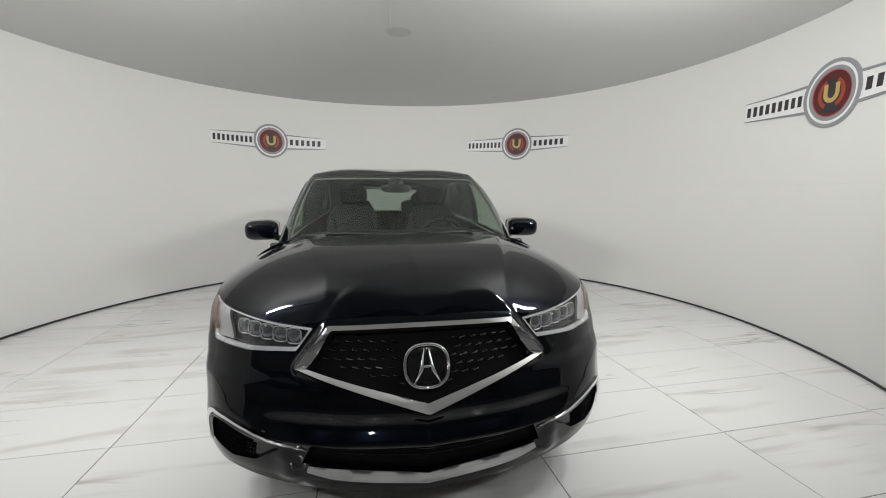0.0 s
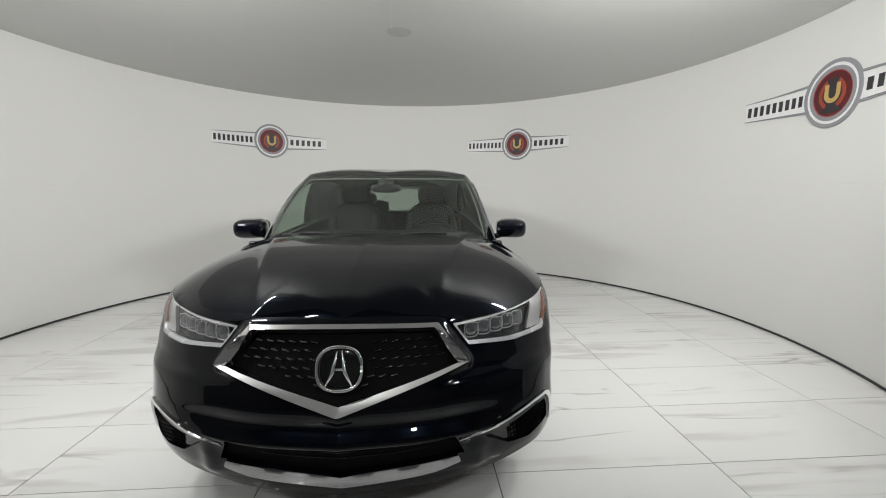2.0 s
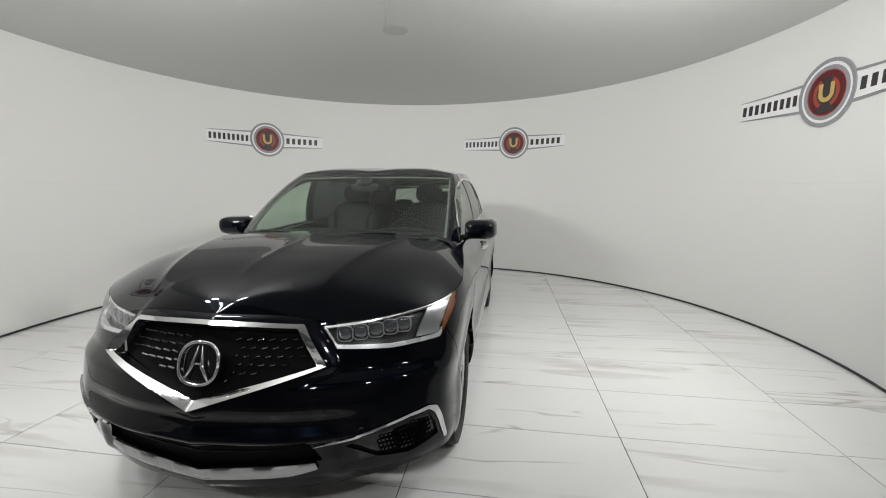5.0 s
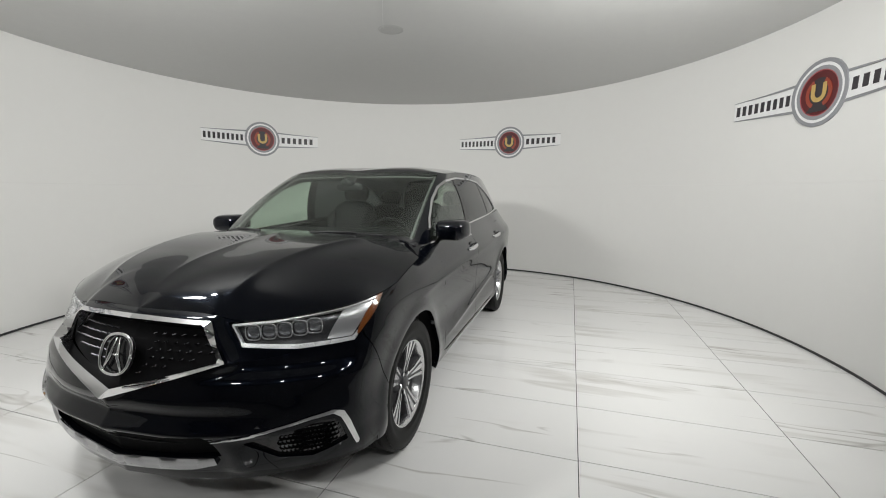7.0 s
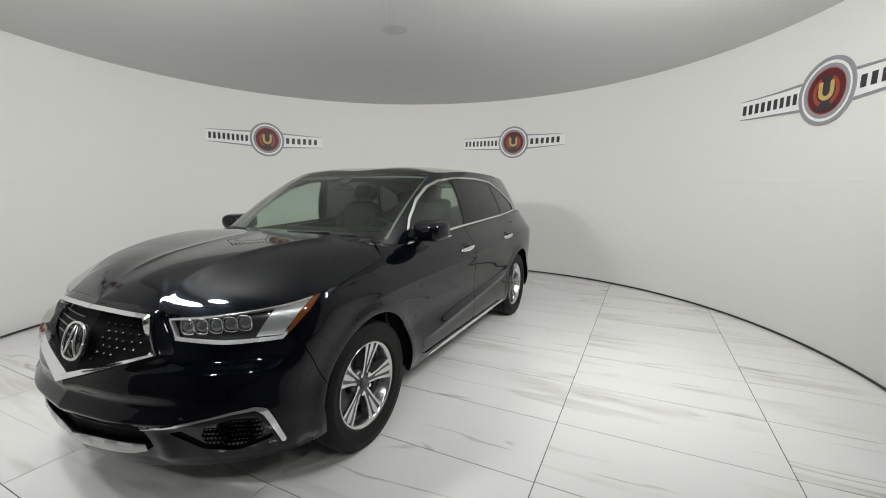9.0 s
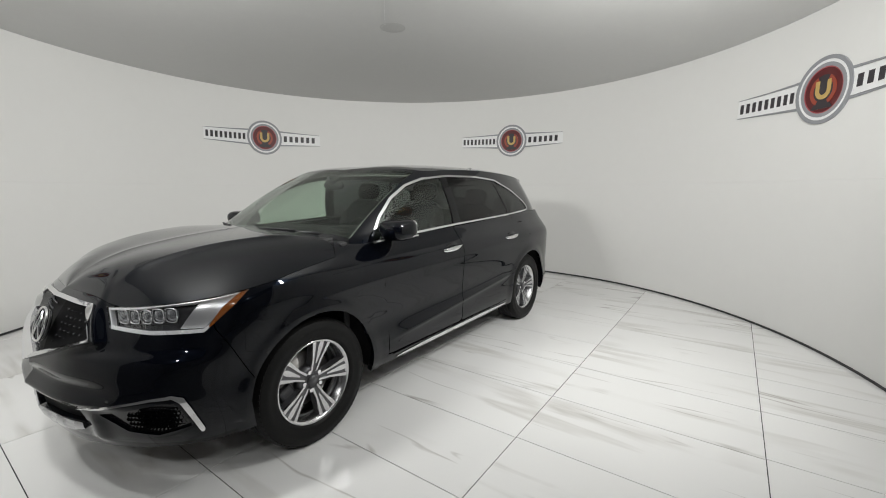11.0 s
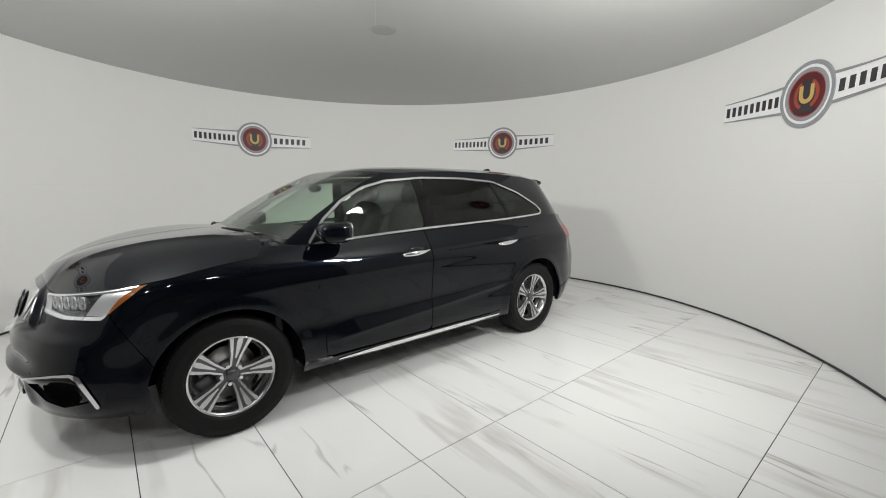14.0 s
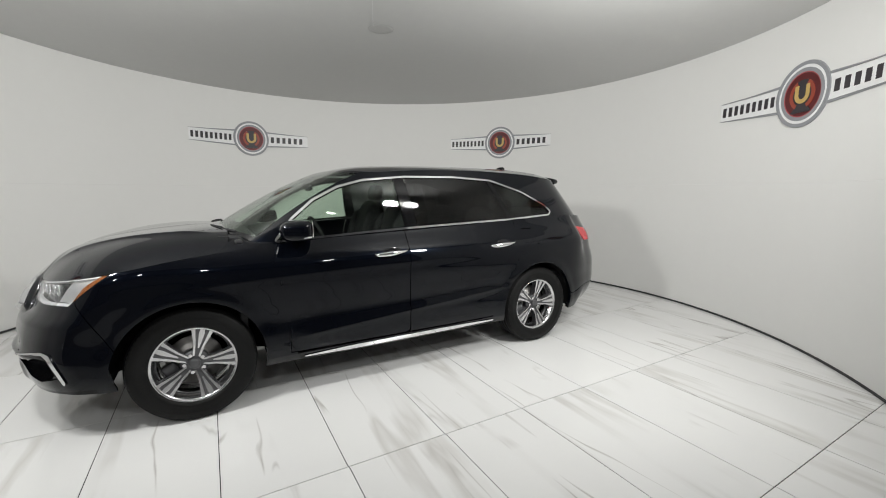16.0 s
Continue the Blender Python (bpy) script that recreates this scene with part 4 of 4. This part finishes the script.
# shoulders between hood, pillar and fender
rows, ks = [], np.linspace(0, 1, 16)
side_edge = TOP_LINE[(TOP_LINE[:, 0] > 0.9) & (TOP_LINE[:, 0] < 1.6)][::-1]
for k in ks:
    x = 1.07 + 0.335 * k
    a = np.array([x, np.interp(x, side_edge[:, 0], side_edge[:, 1]), np.interp(x, side_edge[:, 0], side_edge[:, 2])])
    b = np.array([np.interp(3.15 - 1.05 * k, gnum, base[:, i]) for i in range(3)]) + (0.012 * k, 0, 0.004)
    q = np.linspace(0, 1, 12)[:, None]
    row = a + (b - a) * q
    row[:, 2] += 0.020 * 4 * (q * (1 - q))[:, 0]
    rows.append(row)
shoulder = Skin(np.array(rows), np.linspace(0, 1, 12), ks)
both("cowl_side", shoulder, shoulder.pick(lambda t: True), PAINT, car, thick=0.02, axis=(1.2, 0, 0.5))

# roof
zc_roof = table((0.545, 1.606), (0.35, 1.632), (-0.05, 1.662), (-0.7, 1.672), (-1.3, 1.655), (-1.7, 1.608), (-1.90, 1.572))
rows, ts = [], np.linspace(0, 1, 60)
for t in ts:
    e = np.array([np.interp(t * 11, gnum, top[:, k]) for k in range(3)])
    cx = 0.545 - 2.445 * t
    bow = 1 - qs ** 3.4
    rows.append(np.stack([cx + (e[0] - cx) * qs, e[1] * qs, e[2] + (float(zc_roof(cx)) - e[2]) * bow], 1))
roof = Skin(np.array(rows), qs, ts)
roof.band("sunroof", lambda x, y, z, u, v: poly_sd([(0.25, -0.38), (0.25, 0.38), (-0.45, 0.38), (-0.45, -0.38)], 0.03)(x, y))
shell("roof", roof, roof.pick(lambda t: not t & {"gap", "sunroof"}), PAINT, car, 0.03)
shell("sunroof", roof, roof.pick(lambda t: "sunroof" in t and "gap" not in t), GLOSS_BLACK, car, 0.02, -0.002, label="dark glass sunroof panel")
bm = bmesh.new()
blob(bm, pose(-1.765, CAR_Y, 1.548, 0, -7, 0), (0.30, 1.06, 0.085), 3.4, 32, 10)
part("spoiler", bm, PAINT, car, "black roof spoiler", True)
bm = bmesh.new()
fin = [(-1.33, 0.0), (-1.44, 0.052), (-1.50, 0.056), (-1.52, 0.0)]
lo = [bm.verts.new((x, CAR_Y - 0.022, 1.652 + z)) for x, z in fin]
hi = [bm.verts.new((x, CAR_Y + 0.022, 1.652 + z)) for x, z in fin]
bm.faces.new(lo), bm.faces.new(hi[::-1])
for i in range(4):
    bm.faces.new((lo[i], hi[i], hi[(i + 1) % 4], lo[(i + 1) % 4]))
bmesh.ops.bevel(bm, geom=bm.edges[:], offset=0.008, segments=2, affect="EDGES")
part("antenna_fin", bm, PAINT, car, smooth=True)

# cowl under the windshield with the wipers
bm = bmesh.new()
box(bm, (0.24, 1.40, 0.05), pose(1.29, CAR_Y, 1.118), 0.015)
part("cowl", bm, PLASTIC, car, "black plastic cowl")
for y0, y1 in ((0.02, 0.60), (-0.62, -0.10)):
    bm = bmesh.new()
    pts = []
    for k in range(9):
        y = y0 + (y1 - y0) * k / 8
        x = 1.428 - 0.20 * (abs(y) / 0.7) ** 2.2
        pts.append((x, y + CAR_Y, 1.166 + 0.010 * math.sin(math.pi * k / 8)))
    tube(bm, pts, 0.009, 6)
    tube(bm, [(p[0] + 0.012, p[1], p[2] + 0.012) for p in pts[2:7]], 0.006, 6)
    part("wiper", bm, PLASTIC, car, smooth=True)

# ---- mirrors, handles ----
for e in (1, -1):
    bm = bmesh.new()
    blob(bm, pose(0.925, e * 0.958 + CAR_Y, 1.180, 0, 3, e * -10), (0.180, 0.218, 0.138), 3.6, 32, 18)
    for v in bm.verts:
        if v.co.x > 0.9:
            v.co.x += 0.03 * (1 - ((v.co.z - 1.185) / 0.09) ** 2)
    mirror = part("door_mirror", bm, PAINT, car, "black door mirror with chrome strip", True)
    bm = bmesh.new()
    tube(bm, [(0.965, e * 0.885 + CAR_Y, 1.142), (0.990, e * 0.95 + CAR_Y, 1.140), (0.970, e * 1.02 + CAR_Y, 1.140), (0.930, e * 1.056 + CAR_Y, 1.142), (0.865, e * 1.066 + CAR_Y, 1.144)], 0.007, 8)
    part("mirror_strip", bm, CHROME, mirror, "chrome strip", True)
    bm = bmesh.new()
    blob(bm, pose(0.838, e * 0.958 + CAR_Y, 1.185, 0, 0, e * -10), (0.012, 0.19, 0.115), 4)
    part("mirror_glass", bm, simple("mirror_glass", (0.8, 0.8, 0.8), 0.02, 1.0), mirror, smooth=True)
    bm = bmesh.new()
    tube(bm, [(0.90, e * 0.80 + CAR_Y, 1.105), (0.90, e * 0.90 + CAR_Y, 1.125), (0.90, e * 0.95 + CAR_Y, 1.14)], [0.05, 0.038, 0.034], 10, 0.5)
    part("mirror_foot", bm, GLOSS_BLACK, mirror, smooth=True)
    for x, door in ((0.25, doors_f), (-0.80, doors_r)):
        own = door[0] if e > 0 else door[1]
        y = float(width(x) + tuck(0.985))
        bm = bmesh.new()
        pts = [(x + 0.135 - 0.27 * k / 10, e * (y + 0.004 + 0.034 * math.sin(math.pi * k / 10) ** 0.7) + CAR_Y, 0.968 + 0.022 * k / 10) for k in range(11)]
        tube(bm, pts, [0.005 + 0.010 * math.sin(math.pi * min(1, k / 10 + 0.12)) for k in range(11)], 10, 1.3)
        part("door_handle", bm, CHROME, own, "chrome pull handle", True)
        bm = bmesh.new()
        blob(bm, pose(x, e * (y - 0.004) + CAR_Y, 0.976, 0, 0, 0), (0.165, 0.018, 0.094), 2.0)
        part("handle_cup", bm, GLOSS_BLACK, own, smooth=True)


# ---- wheels ----
def wheel(name, x, e):
    m = Matrix.Translation((x, e * 0.80 + CAR_Y, WHEEL_R)) @ Matrix.Diagonal((1, e, 1, 1))
    R = WHEEL_R
    tread = [(R - 0.012, 0.10), (R, 0.078), (R, 0.047), (R - 0.009, 0.045), (R - 0.009, 0.037), (R, 0.035), (R, 0.004), (R - 0.009, 0.003), (R - 0.009, -0.005), (R, -0.006),
             (R, -0.036), (R - 0.009, -0.038), (R - 0.009, -0.046), (R, -0.048), (R, -0.085), (R - 0.012, -0.105)]
    side = [(0.245, -0.11), (0.238, -0.09), (0.238, 0.085), (0.247, 0.098), (0.262, 0.106), (0.268, 0.104), (0.295, 0.112), (0.318, 0.112), (0.322, 0.109), (0.338, 0.108)]
    hub = lathe("wheel", [(0.235, -0.09), (0.235, 0.070), (0.243, 0.092), (0.236, 0.094), (0.222, 0.078), (0.212, 0.030), (0.200, 0.0), (0.200, -0.09)], ALLOY, car, 72, "five-spoke alloy wheel with black tyre", m)
    lathe("tyre", side + [(R - 0.012, 0.10)] + tread[1:] + [(0.32, -0.118), (0.28, -0.12)], RUBBER, hub, 96, "black rubber tyre", m)
    # tread blocks on the shoulder
    bm = bmesh.new()
    for i in range(72):
        a = 2 * math.pi * i / 72
        box(bm, (0.012, 0.030, 0.017), m @ Matrix.Rotation(-a, 4, "Y") @ pose(R - 0.0125, 0.088, 0, 0, 0, 20))
    part("tread", bm, RUBBER, hub)
    lathe("barrel", [(0.212, -0.095), (0.212, 0.030), (0.206, 0.030), (0.206, -0.095)], ALLOY_DARK, hub, 48, "", m)
    lathe("brake_disc", [(0.0, -0.005), (0.160, -0.005), (0.160, -0.03), (0.0, -0.03)], STEEL, hub, 48, "steel brake disc", m, closed=False)
    bm = bmesh.new()
    box(bm, (0.09, 0.06, 0.15), m @ Matrix.Rotation(radians(30), 4, "Y") @ pose(0.135, -0.01, 0), 0.015)
    part("caliper", bm, ALLOY_DARK, hub)
    lathe("hub_cap", [(0.0, 0.074), (0.028, 0.074), (0.033, 0.066), (0.033, 0.04), (0.0, 0.04)], ALLOY_DARK, hub, 32, "grey centre cap", m, closed=False)
    lathe("hub_plate", [(0.0, 0.058), (0.072, 0.052), (0.085, 0.036), (0.085, 0.0), (0.0, 0.0)], ALLOY_DARK, hub, 40, "", m, closed=False)
    for k in range(5):
        turn = m @ Matrix.Rotation(radians(-(105 + 72 * k)), 4, "Y")

        def plate(outline, y_in, y_out, depth):
            """A spoke piece with outline (radius, across), dished from hub to rim."""
            bms = bmesh.new()
            y_at = lambda r: y_in + (y_out - y_in) * (r - 0.05) / 0.18
            a = [bms.verts.new(turn @ Vector((r, y_at(r), w))) for r, w in outline]
            b = [bms.verts.new(turn @ Vector((r, y_at(r) - depth, w * 1.02))) for r, w in outline]
            bms.faces.new(a)
            bms.faces.new(b[::-1])
            for i in range(len(a)):
                j = (i + 1) % len(a)
                bms.faces.new((a[i], b[i], b[j], a[j]))
            return bms
        part("spoke", plate([(0.045, -0.020), (0.12, -0.030), (0.228, -0.062), (0.232, 0.0), (0.228, 0.062), (0.12, 0.030), (0.045, 0.020)], 0.054, 0.080, 0.05), ALLOY_DARK, hub, "machined spoke with grey pockets")
        for s in (1, -1):
            part("spoke_edge", plate([(0.040, s * 0.021), (0.12, s * 0.031), (0.230, s * 0.064), (0.228, s * 0.040), (0.195, s * 0.034), (0.12, s * 0.019), (0.05, s * 0.010)], 0.058, 0.086, 0.012), ALLOY, hub)
        part("spoke_ridge", plate([(0.10, 0.004), (0.20, 0.016), (0.231, 0.012), (0.231, -0.012), (0.20, -0.016), (0.10, -0.004)], 0.057, 0.085, 0.012), ALLOY, hub)
        nut = m @ Matrix.Rotation(radians(-(141 + 72 * k)), 4, "Y") @ pose(0.057, 0.052, 0, 90, 0, 0)
        bm = bmesh.new()
        bmesh.ops.create_cone(bm, cap_ends=True, segments=6, radius1=0.012, radius2=0.009, depth=0.03, matrix=nut)
        part("wheel_nut", bm, CHROME, hub)
    # dark liner of the wheel opening
    lathe("wheel_well", [(0.436, 0.10), (0.436, -0.22), (0.0, -0.22), (0.0, -0.225), (0.443, -0.225), (0.443, 0.10)], DARK, car, 40, "black wheel housing liner", m, arc=(-9, 189))
    return hub


for x in (AXLE_F, AXLE_R):
    for e in (1, -1):
        wheel("wheel", x, e)

# ---- underbody and cabin ----
bm = bmesh.new()
box(bm, (1.85, 1.60, 0.10), pose(0.17, CAR_Y, 0.325), 0.02)
box(bm, (4.3, 1.06, 0.30), pose(0.05, CAR_Y, 0.42), 0.05)
box(bm, (0.5, 1.2, 0.16), pose(-1.85, CAR_Y, 0.42), 0.03)
box(bm, (0.4, 1.06, 0.3), pose(2.1, CAR_Y, 0.45), 0.03)
part("underbody", bm, PLASTIC, car, "black underbody")
bm = bmesh.new()
box(bm, (2.85, 1.62, 0.06), pose(-0.275, CAR_Y, 0.62), 0.01)
box(bm, (0.6, 1.0, 0.06), pose(-1.9, CAR_Y, 0.62), 0.01)
part("cabin_floor", bm, PLASTIC, car, "dark cabin floor")
bm = bmesh.new()
box(bm, (0.05, 1.66, 0.85), pose(1.28, CAR_Y, 0.70), 0.01)
part("bulkhead", bm, PLASTIC, car)
bm = bmesh.new()
blob(bm, pose(1.03, CAR_Y, 1.02, 0, 6, 0), (0.62, 1.56, 0.24), 4.5, 32, 12)
blob(bm, pose(0.83, 0.36 + CAR_Y, 1.11), (0.26, 0.42, 0.12), 3)
part("dashboard", bm, LEATHER, car, "black padded dashboard", True)
bm = bmesh.new()
wheel_m = pose(0.66, 0.37 + CAR_Y, 1.055, 0, -68, 0)
tube(bm, [wheel_m @ Vector((0.185 * math.cos(a), 0.185 * math.sin(a), 0)) for a in np.linspace(0, 2 * math.pi, 33)], 0.015, 8)
blob(bm, wheel_m @ pose(0, 0, -0.02), (0.15, 0.16, 0.05), 3)
for a in (0, math.pi / 2, -math.pi / 2):
    tube(bm, [wheel_m @ Vector((0, 0, -0.015)), wheel_m @ Vector((-0.18 * math.cos(a), 0.18 * math.sin(a), 0))], 0.016, 6, 0.6)
part("steering_wheel", bm, LEATHER, car, "black leather steering wheel", True)


def seat(x, y, w=0.50, drop=0.0):
    low = Matrix.Translation((0, 0, -drop))
    bm = bmesh.new()
    blob(bm, low @ pose(x + 0.05, y + CAR_Y, 0.76, 0, -6, 0), (0.52, w, 0.20), 3.5)
    s = part("seat", bm, LEATHER, car, "black leather seat", True)
    bm = bmesh.new()
    blob(bm, low @ pose(x - 0.25, y + CAR_Y, 1.05, 0, -14, 0), (0.19, w, 0.66), 3.2, 24, 16)
    for k in (-1, 1):
        blob(bm, low @ pose(x - 0.20, y + k * w * 0.40 + CAR_Y, 1.02, 0, -14, 0), (0.20, 0.11, 0.52), 2.6)
    part("backrest", bm, LEATHER, s, smooth=True)
    bm = bmesh.new()
    blob(bm, low @ pose(x - 0.35, y + CAR_Y, 1.45, 0, -10, 0), (0.11, 0.26, 0.17), 3.0)
    part("headrest", bm, LEATHER, s, smooth=True)
    bm = bmesh.new()
    for k in (-0.06, 0.06):
        tube(bm, [(x - 0.33, y + k + CAR_Y, 1.30 - drop), (x - 0.35, y + k + CAR_Y, 1.43 - drop)], 0.006, 6)
    part("headrest_post", bm, CHROME, s)


for x, y, drop in ((0.25, 0.37, 0.03), (0.25, -0.37, 0.03), (-0.62, 0.40, 0.09), (-0.62, -0.40, 0.09), (-1.42, 0.33, 0.20), (-1.42, -0.33, 0.20)):
    seat(x, y, drop=drop)
bm = bmesh.new()
blob(bm, pose(0.66, CAR_Y, 1.475, 0, 10, 0), (0.04, 0.24, 0.07), 3)
tube(bm, [(0.67, CAR_Y, 1.48), (0.72, CAR_Y, 1.54)], 0.012, 6)
part("inside_mirror", bm, PLASTIC, car, "black inside mirror", True)
bm = bmesh.new()
blob(bm, pose(0.66, CAR_Y, 1.520, 0, 28, 0), (0.10, 0.13, 0.05), 3)
part("camera_housing", bm, PLASTIC, car, smooth=True)
both("headliner_pillar", upper, [f for f in upper.pick(lambda t: not t & {"chrome", "dlo", "windshield", "rear_glass"}) if 2.5 <= sum(upper.u[i][0] for i in f) / len(f) < 8.6], PALE_LINER, car, thick=0.006, out=-0.034, label="grey inner pillar lining")
upper.part("a_trim", lambda x, y, z, u, v: np.where(v < 0.955, np.maximum(2.41 - u, u - 2.56), 9.0))
upper.part("top_trim", lambda x, y, z, u, v: np.maximum(np.abs(v - 0.935) - 0.012, u - 2.33))
both("pillar_trim", upper, upper.pick(lambda t: "a_trim" in t and not t & {"chrome", "dlo"}), PALE_LINER, car, thick=0.006, out=-0.028, label="grey windshield pillar trim")
shell("header_trim", upper, upper.pick(lambda t: "top_trim" in t), PALE_LINER, car, 0.006, -0.03, label="grey trim strip over the windshield")
shell("headliner", roof, roof.pick(lambda t: True), PALE_LINER, car, 0.006, -0.036, label="grey headliner")

# --- floor tiles, carried by the turning floor ---
TILE_X, TILE_Y, X0, Y0, GAP = 0.5897, 1.185, 0.302, -0.605, 0.0048
R_FLOOR = R_WALL + 0.040


def clip_circle(poly, r, n=240):
    """Polygon cut by a many-sided circle round the axis."""
    for k in range(n):
        a = 2 * math.pi * (k + 0.5) / n
        nx, ny, d = math.cos(a), math.sin(a), r * math.cos(math.pi / n)
        if max(x * nx + y * ny for x, y in poly) <= d:
            continue
        out = []
        for i, p in enumerate(poly):
            q = poly[(i + 1) % len(poly)]
            fp, fq = p[0] * nx + p[1] * ny - d, q[0] * nx + q[1] * ny - d
            if fp <= 0:
                out.append(p)
            if fp * fq < 0:
                t = fp / (fp - fq)
                out.append((p[0] + t * (q[0] - p[0]), p[1] + t * (q[1] - p[1])))
        poly = out
        if len(poly) < 3:
            return []
    return poly


whole = None
for i in range(-8, 8):
    for j in range(-5, 6):
        x, y = X0 + TILE_X * (i + 0.5) - (0.005 if j == 2 else 0.014 if j > 2 else 0), Y0 + TILE_Y * (j + 0.5)
        hx, hy = TILE_X / 2 - GAP / 2, TILE_Y / 2 - GAP / 2
        poly = [(x - hx, y - hy), (x + hx, y - hy), (x + hx, y + hy), (x - hx, y + hy)]
        cutp = clip_circle(poly, R_FLOOR)
        if len(cutp) < 3:
            continue
        if len(cutp) == 4 and cutp == poly and whole:
            t = new("tile", whole)
        else:
            n = len(cutp)
            vs = [(px - x, py - y, 0) for px, py in cutp] + [(px - x, py - y, -0.01) for px, py in cutp]
            t = obj("tile", vs, [tuple(range(n))] + [(a, a + n, (a + 1) % n + n, (a + 1) % n) for a in range(n)], MARBLE)
            if cutp == poly:
                whole = t.data
        t.parent, t.location = floor, (x, y, 0)


def motions():
    """The floor and the car on it turn about the room's axis."""
    lead_t, lead_a = zip(*FLOOR_LEAD)
    walk(car, [(t, pose(0, 0, 0, 0, 0, a)) for t, a in TABLE_TURNS])
    walk(floor, [(t, pose(0, 0, 0, 0, 0, a + float(np.interp(t, lead_t, lead_a)))) for t, a in TABLE_TURNS])


motions()
